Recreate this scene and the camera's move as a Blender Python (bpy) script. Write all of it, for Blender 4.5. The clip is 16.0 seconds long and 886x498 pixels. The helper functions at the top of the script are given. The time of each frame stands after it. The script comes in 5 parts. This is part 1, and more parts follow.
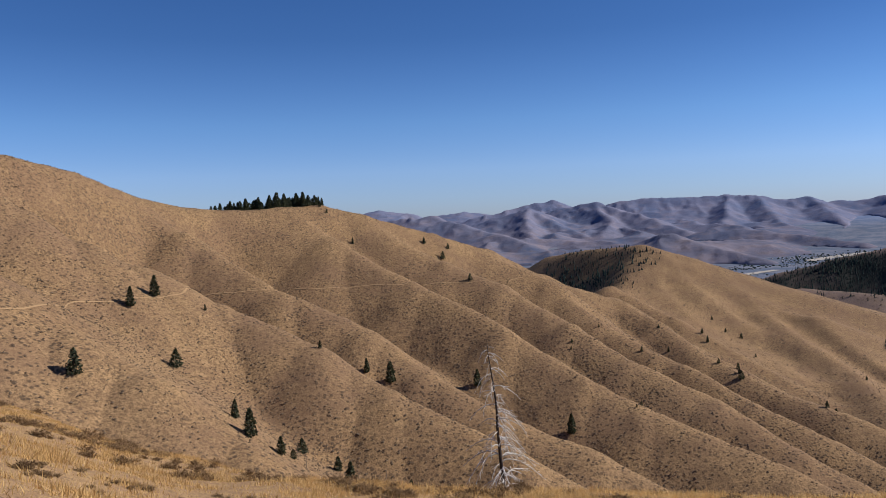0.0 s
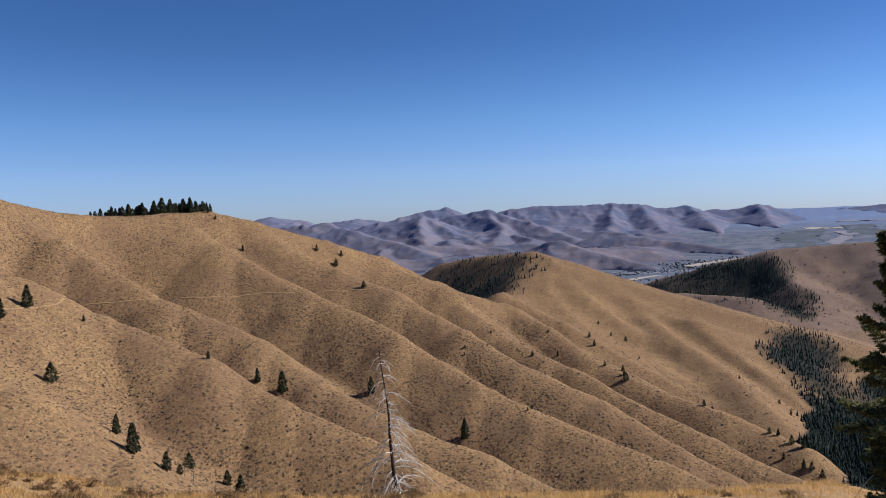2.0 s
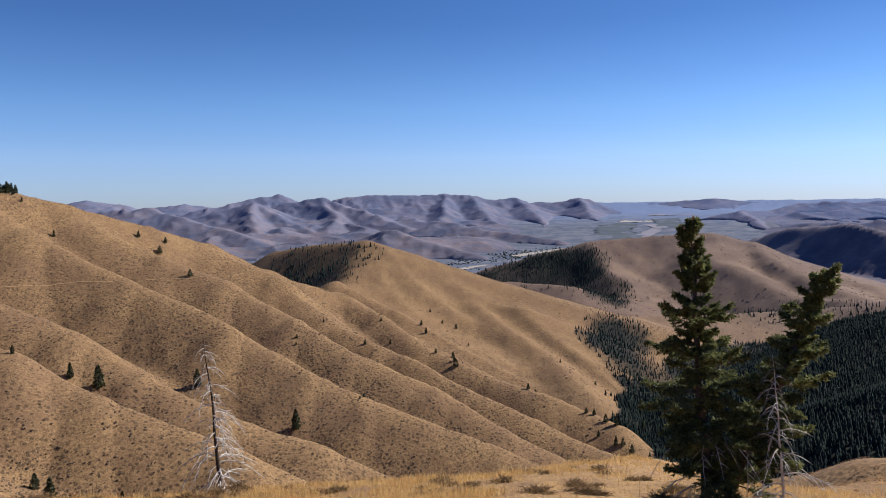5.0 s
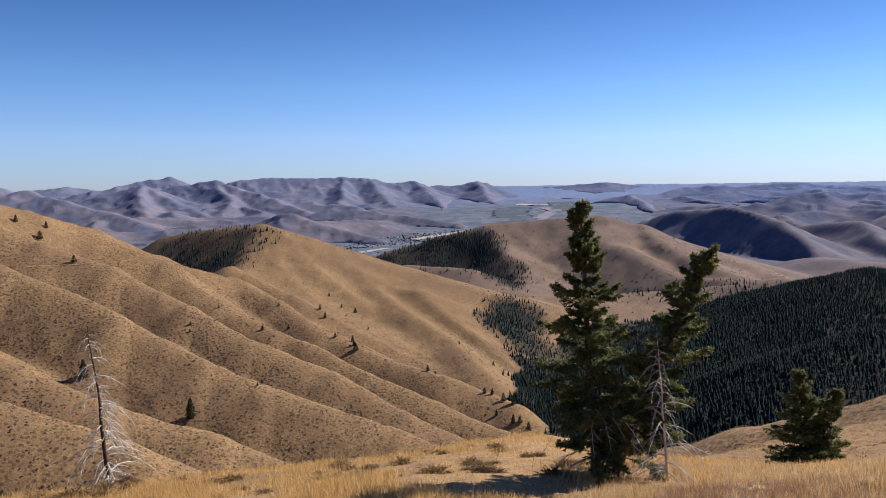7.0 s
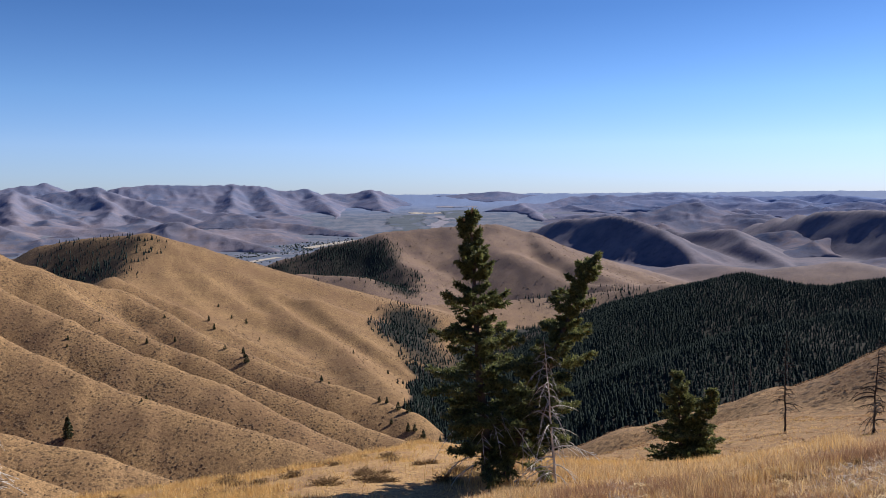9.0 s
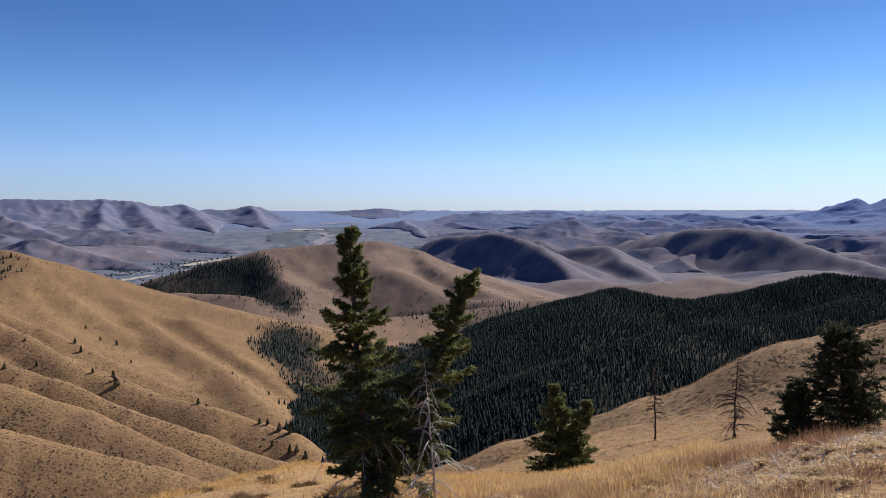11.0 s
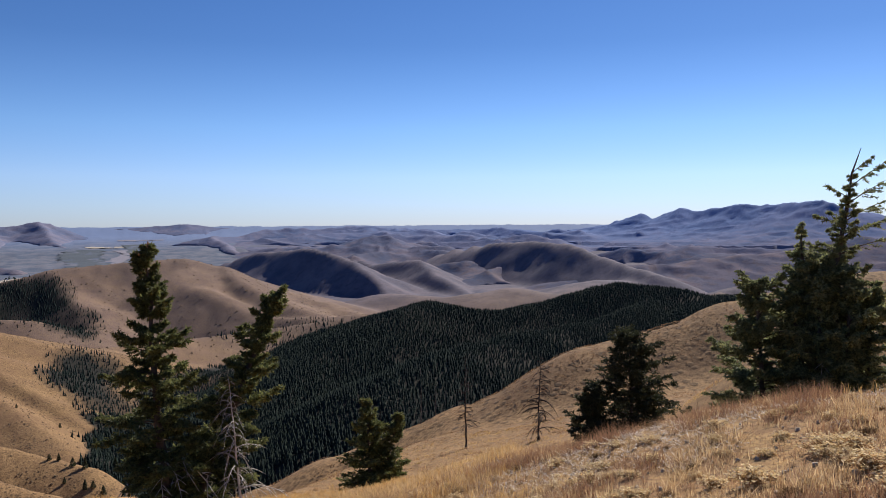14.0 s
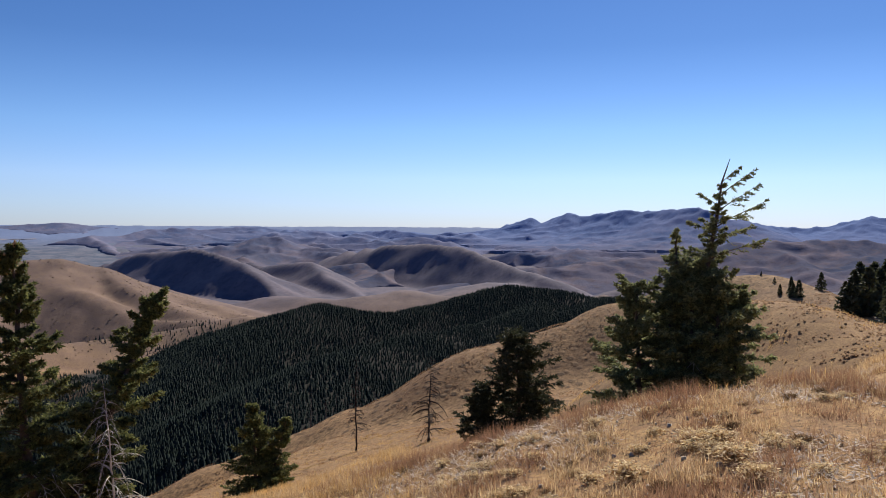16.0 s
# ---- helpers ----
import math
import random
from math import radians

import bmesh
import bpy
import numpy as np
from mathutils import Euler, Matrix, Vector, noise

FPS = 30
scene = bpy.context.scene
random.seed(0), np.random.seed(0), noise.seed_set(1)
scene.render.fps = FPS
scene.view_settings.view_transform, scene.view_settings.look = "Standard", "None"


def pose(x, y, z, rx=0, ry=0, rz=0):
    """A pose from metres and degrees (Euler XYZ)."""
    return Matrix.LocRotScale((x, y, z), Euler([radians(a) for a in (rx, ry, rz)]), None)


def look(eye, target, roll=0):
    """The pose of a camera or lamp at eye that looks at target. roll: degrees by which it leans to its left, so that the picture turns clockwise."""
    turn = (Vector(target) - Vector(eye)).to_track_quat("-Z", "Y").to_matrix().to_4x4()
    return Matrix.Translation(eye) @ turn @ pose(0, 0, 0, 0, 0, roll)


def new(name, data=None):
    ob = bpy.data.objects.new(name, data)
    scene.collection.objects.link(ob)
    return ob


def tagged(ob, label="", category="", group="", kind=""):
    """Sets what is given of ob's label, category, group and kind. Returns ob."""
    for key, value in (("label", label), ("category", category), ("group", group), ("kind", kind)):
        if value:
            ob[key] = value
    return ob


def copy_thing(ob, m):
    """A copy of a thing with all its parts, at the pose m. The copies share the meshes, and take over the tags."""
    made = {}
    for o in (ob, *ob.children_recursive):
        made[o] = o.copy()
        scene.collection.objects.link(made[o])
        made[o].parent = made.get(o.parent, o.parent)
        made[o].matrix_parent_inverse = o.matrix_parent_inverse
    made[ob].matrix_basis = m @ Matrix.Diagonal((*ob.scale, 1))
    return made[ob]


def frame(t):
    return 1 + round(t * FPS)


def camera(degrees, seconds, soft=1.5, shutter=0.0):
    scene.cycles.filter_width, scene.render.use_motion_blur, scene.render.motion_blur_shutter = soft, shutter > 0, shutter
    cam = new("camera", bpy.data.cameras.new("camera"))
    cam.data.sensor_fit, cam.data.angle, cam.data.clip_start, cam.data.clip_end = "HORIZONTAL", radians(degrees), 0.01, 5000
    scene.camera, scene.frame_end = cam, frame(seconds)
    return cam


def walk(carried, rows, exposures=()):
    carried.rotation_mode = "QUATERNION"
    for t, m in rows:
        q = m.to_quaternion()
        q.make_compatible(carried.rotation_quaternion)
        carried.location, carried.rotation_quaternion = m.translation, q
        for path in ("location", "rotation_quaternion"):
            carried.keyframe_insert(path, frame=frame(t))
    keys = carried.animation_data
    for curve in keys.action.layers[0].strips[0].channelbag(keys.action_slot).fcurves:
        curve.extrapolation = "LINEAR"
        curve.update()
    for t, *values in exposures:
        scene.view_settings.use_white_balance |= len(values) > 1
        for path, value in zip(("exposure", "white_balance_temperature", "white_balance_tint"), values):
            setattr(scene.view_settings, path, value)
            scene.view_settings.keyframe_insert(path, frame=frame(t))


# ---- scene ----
# ---- the camera: held at arm's length by someone who turns on the spot ----
cam = camera(58.54, 16.0, 0.85)
EYE, REACH, TILT, LEAN = 1.65, 0.5, -2.3, 2.2
# seconds, yaw, pitch, roll, in degrees from the first view
ROWS = [
    (0.0, 0.00, 0.00, 0.00), (0.5, -1.93, 0.14, -0.14), (1.0, -3.89, 0.44, -0.15), (1.5, -5.84, 0.44, 0.01),
    (2.0, -7.68, 0.50, 0.13), (2.5, -9.63, 0.59, 0.29), (3.0, -11.92, 0.57, -0.11), (3.5, -13.98, 0.39, -0.55),
    (4.0, -15.89, 0.28, -0.61), (6.5, -25.22, -1.34, -0.12), (7.0, -26.97, -1.45, -0.14), (7.5, -28.55, -1.42, -0.26),
    (8.0, -30.35, -1.22, -0.19), (8.5, -32.56, -1.05, -0.03), (9.0, -34.64, -0.83, -0.01), (11.5, -45.17, 0.71, -0.03),
    (12.0, -47.29, 1.00, -0.20), (12.5, -49.69, 1.17, -0.17), (13.0, -52.30, 1.19, 0.14), (13.5, -54.57, 1.15, 0.67),
    (14.0, -56.54, 1.36, 1.08), (14.5, -58.21, 1.51, 1.23), (15.0, -60.02, 1.55, 1.17), (15.5, -62.13, 1.54, 0.91),
    (16.0, -64.31, 1.40, 0.80),
]


def held(yaw, pitch, roll):
    a = radians(-yaw)
    return (Matrix.Translation((REACH * math.sin(a), REACH * math.cos(a), EYE))
            @ pose(0, 0, 0, TILT, LEAN, 0) @ pose(0, 0, 0, 90 + pitch, roll, yaw))


walk(cam, [(t, held(yaw, pitch, roll)) for t, yaw, pitch, roll in ROWS],
     [(0.0, 0.25, 6000, 10), (2.0, 0.34, 6050, 10), (4.0, 0.45, 6150, 10), (7.0, 0.57, 6230, 10), (12.0, 0.44, 6380, 10), (16.0, 0.42, 6560, 10)])

# ---- daylight: a clear autumn sky, the sun to the right ----
SUN_AZ, SUN_EL = 86.0, 35.0  # degrees clockwise from the y axis, and above the horizon
world = bpy.data.worlds.new("sky")
scene.world = world
world.use_nodes = True
sky = world.node_tree.nodes.new("ShaderNodeTexSky")
sky.sky_type = "NISHITA"
sky.sun_disc = False
sky.sun_elevation, sky.sun_rotation = radians(SUN_EL), radians(SUN_AZ)
sky.altitude, sky.air_density, sky.dust_density, sky.ozone_density = 2000, 1.0, 0.3, 4.0
back = world.node_tree.nodes["Background"]
back.inputs["Strength"].default_value = 0.10
deep = world.node_tree.nodes.new("ShaderNodeHueSaturation")
deep.inputs["Saturation"].default_value = 1.08
deep.inputs["Hue"].default_value = 0.503
world.node_tree.links.new(sky.outputs[0], deep.inputs["Color"])
# the clear mountain air is less white towards the horizon
height = world.node_tree.nodes.new("ShaderNodeSeparateXYZ")
world.node_tree.links.new(world.node_tree.nodes.new("ShaderNodeTexCoord").outputs["Generated"], height.inputs[0])
tint = world.node_tree.nodes.new("ShaderNodeValToRGB")
tint.color_ramp.elements[0].color = (0.50, 0.54, 0.76, 1)
tint.color_ramp.elements[1].position, tint.color_ramp.elements[1].color = 0.40, (0.39, 0.53, 0.70, 1)
for rise, colour in ((0.06, (0.72, 0.72, 0.88, 1)), (0.12, (0.66, 0.73, 0.86, 1)), (0.22, (0.45, 0.56, 0.71, 1))):
    tint.color_ramp.elements.new(rise).color = colour
world.node_tree.links.new(height.outputs[2], tint.inputs[0])
clear = world.node_tree.nodes.new("ShaderNodeMix")
clear.data_type, clear.blend_type = "RGBA", "MULTIPLY"
clear.inputs[0].default_value = 1.0
world.node_tree.links.new(deep.outputs[0], clear.inputs[6])
world.node_tree.links.new(tint.outputs[0], clear.inputs[7])
world.node_tree.links.new(clear.outputs[2], back.inputs["Color"])
sun = new("sun", bpy.data.lights.new("sun", "SUN"))
sun.data.energy, sun.data.angle, sun.data.color = 4.9, radians(0.5), (1.0, 0.93, 0.82)
sun.matrix_world = look((0, 0, 0), (-math.sin(radians(SUN_AZ)) * math.cos(radians(SUN_EL)),
                                    -math.cos(radians(SUN_AZ)) * math.cos(radians(SUN_EL)), -math.sin(radians(SUN_EL))))

# ---- materials ----
def material(name, rough=0.9, spec=0.2):
    m = bpy.data.materials.new(name)
    m.use_nodes = True
    b = m.node_tree.nodes["Principled BSDF"]
    b.inputs["Roughness"].default_value = rough
    b.inputs["Specular IOR Level"].default_value = spec
    return m, m.node_tree, b


def mix(tree, factor, a, b):
    n = tree.nodes.new("ShaderNodeMix")
    n.data_type = "RGBA"
    for socket, value in ((n.inputs[0], factor), (n.inputs[6], a), (n.inputs[7], b)):
        if isinstance(value, bpy.types.NodeSocket):
            tree.links.new(value, socket)
        elif isinstance(value, tuple):
            socket.default_value = (*value, 1)
        else:
            socket.default_value = value
    return n.outputs[2]


def noise_of(tree, scale, detail=4.0, rough=0.55, lo=0.35, hi=0.65, vector=None, distort=0.0):
    """Noise in object space, stretched between lo and hi to 0..1."""
    n = tree.nodes.new("ShaderNodeTexNoise")
    n.inputs["Scale"].default_value, n.inputs["Detail"].default_value = scale, detail
    n.inputs["Roughness"].default_value, n.inputs["Distortion"].default_value = rough, distort
    if vector is None:
        vector = tree.nodes.new("ShaderNodeTexCoord").outputs["Object"]
    tree.links.new(vector, n.inputs["Vector"])
    r = tree.nodes.new("ShaderNodeMapRange")
    r.inputs[1].default_value, r.inputs[2].default_value = lo, hi
    tree.links.new(n.outputs["Fac"], r.inputs[0])
    return r.outputs[0]


def attr(tree, name):
    n = tree.nodes.new("ShaderNodeAttribute")
    n.attribute_name = name
    return n.outputs["Fac"]


def times(tree, a, b, op="MULTIPLY"):
    n = tree.nodes.new("ShaderNodeMath")
    n.operation, n.use_clamp = op, True
    for s, v in ((n.inputs[0], a), (n.inputs[1], b)):
        if isinstance(v, bpy.types.NodeSocket):
            tree.links.new(v, s)
        else:
            s.default_value = v
    return n.outputs[0]


def relief(tree, shader, height, strength, distance):
    n = tree.nodes.new("ShaderNodeBump")
    n.inputs["Strength"].default_value, n.inputs["Distance"].default_value = strength, distance
    tree.links.new(height, n.inputs["Height"])
    tree.links.new(n.outputs[0], shader.inputs["Normal"])


def dots(tree, scale, size, chance):
    """Scattered round spots: 1 inside a spot, 0 between them."""
    v = tree.nodes.new("ShaderNodeTexVoronoi")
    v.inputs["Scale"].default_value = scale
    tree.links.new(tree.nodes.new("ShaderNodeTexCoord").outputs["Object"], v.inputs["Vector"])
    split = tree.nodes.new("ShaderNodeSeparateColor")
    tree.links.new(v.outputs["Color"], split.inputs[0])
    r = tree.nodes.new("ShaderNodeMapRange")
    r.inputs[1].default_value, r.inputs[2].default_value = size, size * 0.55
    tree.links.new(v.outputs["Distance"], r.inputs[0])
    return times(tree, r.outputs[0], times(tree, split.outputs[0], chance, "LESS_THAN"))


def land_material():
    m, t, b = material("dry_grassland", 0.95, 0.1)
    away = attr(t, "away")
    # grass of the far slopes, dotted with brush
    grass = mix(t, noise_of(t, 0.012, 5, 0.6), (0.395, 0.245, 0.116), (0.295, 0.178, 0.086))
    grass = mix(t, times(t, noise_of(t, 0.06, 5, 0.6), 0.6), grass, (0.212, 0.126, 0.071))
    grass = mix(t, times(t, noise_of(t, 1.2, 6, 0.85, 0.46, 0.59), 0.72), grass, (0.12, 0.072, 0.038))
    grass = mix(t, times(t, noise_of(t, 0.45, 6, 0.8, 0.52, 0.62), 0.55), grass, (0.42, 0.265, 0.128))
    grass = mix(t, times(t, times(t, noise_of(t, 2.0, 4, 0.9, 0.50, 0.56), away), 0.72), grass, (0.085, 0.052, 0.03))
    grass = mix(t, times(t, noise_of(t, 0.035, 6, 0.7, 0.47, 0.62), 0.45), grass, (0.19, 0.112, 0.066))
    thick = noise_of(t, 0.02, 4, 0.6, 0.28, 0.58)
    shrubs = times(t, dots(t, 0.7, 0.42, 0.9), thick)
    shrubs = times(t, shrubs, times(t, away, 0.75))
    grass = mix(t, shrubs, grass, (0.055, 0.038, 0.026))
    # turf close by: straw, russet stems and dark hollows
    turf = mix(t, noise_of(t, 9.0, 6, 0.8, 0.40, 0.60), (0.47, 0.295, 0.13), (0.275, 0.165, 0.082))
    turf = mix(t, times(t, noise_of(t, 2.2, 6, 0.75, 0.48, 0.60), 0.6), turf, (0.29, 0.17, 0.078))
    turf = mix(t, times(t, noise_of(t, 1.1, 5, 0.7, 0.45, 0.62), 0.7), turf, (0.255, 0.148, 0.082))
    turf = mix(t, times(t, noise_of(t, 13.0, 5, 0.8, 0.53, 0.62), 0.85), turf, (0.065, 0.042, 0.03))
    turf = mix(t, times(t, noise_of(t, 30.0, 3, 0.7, 0.62, 0.70), 0.8), turf, (0.62, 0.42, 0.20))
    grass = mix(t, times(t, 1.0, away, "SUBTRACT"), grass, turf)
    # brush of the hills beyond, its mauve-blue standing in for haze
    hazy_scrub = mix(t, noise_of(t, 0.012, 6, 0.65), (0.155, 0.14, 0.185), (0.07, 0.08, 0.133))
    hazy_scrub = mix(t, times(t, noise_of(t, 0.05, 6, 0.75, 0.5, 0.65), 0.6), hazy_scrub, (0.06, 0.064, 0.10))
    grass = mix(t, attr(t, "sage"), grass, hazy_scrub)
    # valley floor, with bluish haze mixed into its colours
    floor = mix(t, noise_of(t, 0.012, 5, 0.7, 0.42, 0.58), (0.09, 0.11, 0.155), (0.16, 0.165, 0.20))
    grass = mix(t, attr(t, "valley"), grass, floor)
    # towards the horizon the ground is painted haze blue
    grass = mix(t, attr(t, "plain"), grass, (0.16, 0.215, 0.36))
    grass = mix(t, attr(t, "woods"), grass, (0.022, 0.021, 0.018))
    t.links.new(grass, b.inputs["Base Color"])
    lumps = times(t, shrubs, times(t, noise_of(t, 0.8, 5, 0.7, 0.2, 0.8), 0.4), "ADD")
    relief(t, b, lumps, 0.35, 0.35)
    return m


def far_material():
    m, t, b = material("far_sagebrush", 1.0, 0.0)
    # sagebrush browns shifted to mauve and blue: distance haze put into the colour
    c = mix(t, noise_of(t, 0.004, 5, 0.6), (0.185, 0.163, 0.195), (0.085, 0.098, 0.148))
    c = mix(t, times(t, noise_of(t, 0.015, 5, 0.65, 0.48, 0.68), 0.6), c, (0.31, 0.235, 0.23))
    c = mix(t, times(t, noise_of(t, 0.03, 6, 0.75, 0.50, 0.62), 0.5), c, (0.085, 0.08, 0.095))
    # the farther slopes are painted over with haze blue
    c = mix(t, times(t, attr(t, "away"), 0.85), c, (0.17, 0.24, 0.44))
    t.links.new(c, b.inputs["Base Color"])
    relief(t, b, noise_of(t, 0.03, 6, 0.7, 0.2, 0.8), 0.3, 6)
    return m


LAND, FAR_LAND = land_material(), far_material()

# ---- the lie of the land ----
def lattice(ix, iy, seed):
    h = (ix.astype(np.int64) * 374761393 + iy.astype(np.int64) * 668265263 + seed * 974634777) & 0x7FFFFFFF
    h = ((h ^ (h >> 13)) * 1274126177) & 0x7FFFFFFF
    return ((h ^ (h >> 16)) & 0xFFFF) / 65535.0 * 2 - 1


def bumps(x, y, size, seed=0):
    """Smooth value noise between -1 and 1, with lumps of about that size in metres."""
    x, y = np.asarray(x, float) / size, np.asarray(y, float) / size
    ix, iy = np.floor(x), np.floor(y)
    fx, fy = x - ix, y - iy
    fx, fy = fx * fx * fx * (fx * (fx * 6 - 15) + 10), fy * fy * fy * (fy * (fy * 6 - 15) + 10)
    a, b = lattice(ix, iy, seed), lattice(ix + 1, iy, seed)
    c, d = lattice(ix, iy + 1, seed), lattice(ix + 1, iy + 1, seed)
    return (a * (1 - fx) + b * fx) * (1 - fy) + (c * (1 - fx) + d * fx) * fy


def step(lo, hi, v):
    t = np.clip((v - lo) / (hi - lo), 0, 1)
    return t * t * (3 - 2 * t)


class Ridge:
    """A crest line through plan points (x, y, z); the ground falls off to its left and right at the two slopes, and flattens
    out after a drop of about `deep` metres. `round` is the half width of the rounded top, `near` that on its right."""

    def __init__(self, points, left, right, round=6.0, deep=400.0, near=None):
        self.p = np.array(points, float)
        self.left, self.right, self.round, self.deep = left, right, round, deep
        self.near = near or round

    def height(self, x, y):
        z = np.full(x.shape, -1e4)
        for a, b in zip(self.p[:-1], self.p[1:]):
            dx, dy = b[0] - a[0], b[1] - a[1]
            length = dx * dx + dy * dy
            t = np.clip(((x - a[0]) * dx + (y - a[1]) * dy) / length, 0, 1)
            ex, ey = x - a[0] - t * dx, y - a[1] - t * dy
            d = np.hypot(ex, ey)
            m = step(-1, 1, (ex * dy - ey * dx) / (math.sqrt(length) * np.maximum(d, 1e-6)))
            w = self.round * (1 - m) + self.near * m
            fall = (self.left * (1 - m) + self.right * m) * (np.sqrt(d * d + w * w) - w)
            z = np.maximum(z, a[2] + t * (b[2] - a[2]) - self.deep * (1 - np.exp(-fall / self.deep)))
        return z


def blend(heights, k):
    """A rounded maximum."""
    top = np.maximum.reduce(heights)
    return top + k * np.log(sum(np.exp(np.maximum((h - top) / k, -40)) for h in heights))


# the long grassy hill across the gully: its crest, and the spurs that run down from it
HILL_CREST = Ridge([(-260, 150, 44), (-182, 275, 32), (-167, 302, 31), (-155, 330, 26.4), (-138, 359, 15.9), (-114, 383, 9.3), (-90, 400, 9.1),
                    (-66, 420, 11.1), (-44, 433, 3.9), (-8, 450, -6.8), (21.2, 465, -17.5), (55, 477, -35), (88, 492, -53)], 0.4, 1.3, 8)
SPURS = [
    Ridge([(-190, 200, 20), (-127, 191, 0), (-106, 187, -16), (-89, 179, -21), (-68, 172, -30), (-43, 159, -43)], 0.8, 0.6, 5, near=14),
    Ridge([(-182, 275, 30), (-144, 248, 14.2), (-138, 247, 9.9), (-120, 248, -0.9), (-102, 253, -10.2), (-89, 255, -19.6), (-76, 251, -23.3),
           (-39, 237, -35), (-15.3, 222, -46), (16.2, 199, -57), (36, 187, -66), (60, 165, -80)], 0.9, 0.74, 2.0, near=15),
    Ridge([(-137, 354, 12), (-112, 342, -0.4), (-63, 304, -23.8), (-29.6, 284, -37), (-5.2, 262, -49), (17.7, 239, -58), (39, 223, -65),
           (58, 207, -73), (85, 185, -86)], 0.9, 0.74, 2.0, near=15),
    Ridge([(-81, 404, 9.1), (-57, 391, -5.4), (-15.6, 355, -26.8), (20.9, 314, -43), (46, 284, -57), (63, 265, -64), (97, 230, -75),
           (108, 214, -79), (130, 190, -95)], 0.9, 0.74, 2.0, near=15),
    Ridge([(-44, 430, 2.4), (-0.9, 405, -20.7), (26.5, 384, -31), (53, 346, -47), (70, 314, -58), (94, 285, -67), (111, 257, -77),
           (129, 234, -87), (150, 210, -102)], 0.9, 0.74, 2.0, near=15),
    Ridge([(20.9, 460, -18.9), (56, 441, -35), (78, 397, -53), (96, 365, -64), (121, 320, -78), (150, 271, -91), (163, 252, -95),
           (185, 225, -112)], 0.9, 0.74, 2.0, near=15),
    Ridge([(55, 477, -37), (97, 480, -51), (119, 449, -62), (135, 408, -75), (157, 368, -87), (172, 344, -91), (193, 315, -100),
           (210, 280, -120)], 0.9, 0.74, 2.0, near=15),
    Ridge([(93, 512, -56), (132, 461, -74), (160, 421, -87), (182, 378, -99), (199, 347, -114), (213, 321, -127)], 0.9, 0.74, 2.0, near=15),
    Ridge([(118, 547, -50), (149, 519, -69), (175, 479, -88), (202, 435, -105), (226, 400, -118), (238, 370, -125)], 0.9, 0.74, 2.0, near=15),
]
# the pointed second hill with woods on its far side
SECOND = [
    Ridge([(60, 800, -75), (103, 753, -40), (138, 727, -33), (173, 699, -31), (195, 672, -45), (225, 642, -64), (257, 608, -81), (271, 580, -84),
           (273, 534, -97), (276, 487, -108), (279, 451, -120), (280, 414, -139)], 0.42, 0.7, 5),
    Ridge([(173, 699, -31), (139, 625, -58), (123, 587, -62), (92, 540, -58)], 0.36, 0.5, 8),
    Ridge([(186, 675, -42), (198, 619, -65), (218, 570, -84), (240, 517, -104), (254, 465, -120)], 0.6, 0.55, 3.0, near=16),
    Ridge([(176, 693, -38), (169, 617, -63), (187, 549, -87), (208, 504, -103), (230, 444, -121)], 0.6, 0.55, 3.0, near=16),
    Ridge([(236, 649, -69), (242, 571, -85), (241, 484, -100), (232, 421, -106), (218, 371, -107)], 0.6, 0.55, 3.0, near=16),
    Ridge([(93, 895, -59), (130, 870, -50), (170, 833, -42), (240, 800, -70)], 0.4, 0.4, 8),
    Ridge([(271, 580, -84), (296, 634, -90), (389, 699, -106), (461, 714, -120), (459, 655, -147), (425, 606, -163)], 0.45, 0.45, 8),
]
# the broad bare hill beyond, wooded on its shaded side
THIRD = [
    Ridge([(380, 1260, -165), (483, 1261, -130), (545, 1257, -103), (639, 1246, -82), (719, 1224, -65), (812, 1201, -59), (913, 1165, -56), (967, 1120, -73),
           (1012, 1039, -104), (1027, 951, -128), (1007, 822, -145)], 0.4, 0.55, 14),
    Ridge([(725, 1215, -67), (679, 1085, -108), (643, 989, -133), (586, 907, -145)], 0.36, 0.5, 14),
    Ridge([(470, 1090, -125), (492, 1072, -115), (531, 1020, -117), (558, 983, -119), (590, 950, -135)], 0.4, 0.4, 10),
    Ridge([(913, 1165, -58), (832, 1063, -86), (811, 951, -105), (792, 834, -128), (807, 747, -128), (836, 683, -120)], 0.36, 0.5, 14),
    Ridge([(967, 1120, -76), (909, 971, -103), (865, 832, -120), (836, 745, -126)], 0.36, 0.5, 14),
    Ridge([(477, 739, -123), (596, 753, -128), (710, 733, -131), (832, 688, -122)], 0.4, 0.4, 10),
]

# the dusky range of hills to the south-east and its foothills
FOURTH = [
    Ridge([(1824, 2319, -183), (1820, 2128, -126), (1800, 1986, -100), (1765, 1842, -78), (1710, 1685, -70), (1667, 1542, -62), (1626, 1408, -79), (1582, 1304, -93), (1525, 1184, -128), (1429, 1062, -176)], 0.5, 0.86, 8),
    Ridge([(2010, 1728, -104), (1996, 1588, -122), (1893, 1359, -98), (1803, 1243, -119), (1704, 1105, -148), (1572, 937, -174)], 0.5, 0.86, 8),
    Ridge([(2416, 1605, -94), (2363, 1407, -68), (2269, 1187, -50), (2156, 985, -56), (2019, 797, -92), (1848, 623, -119)], 0.45, 0.84, 9),
    Ridge([(1354, 1028, -146), (1340, 874, -147), (1449, 789, -129), (1447, 682, -141), (1666, 681, -125), (1900, 700, -140)], 0.25, 0.25, 30),
]
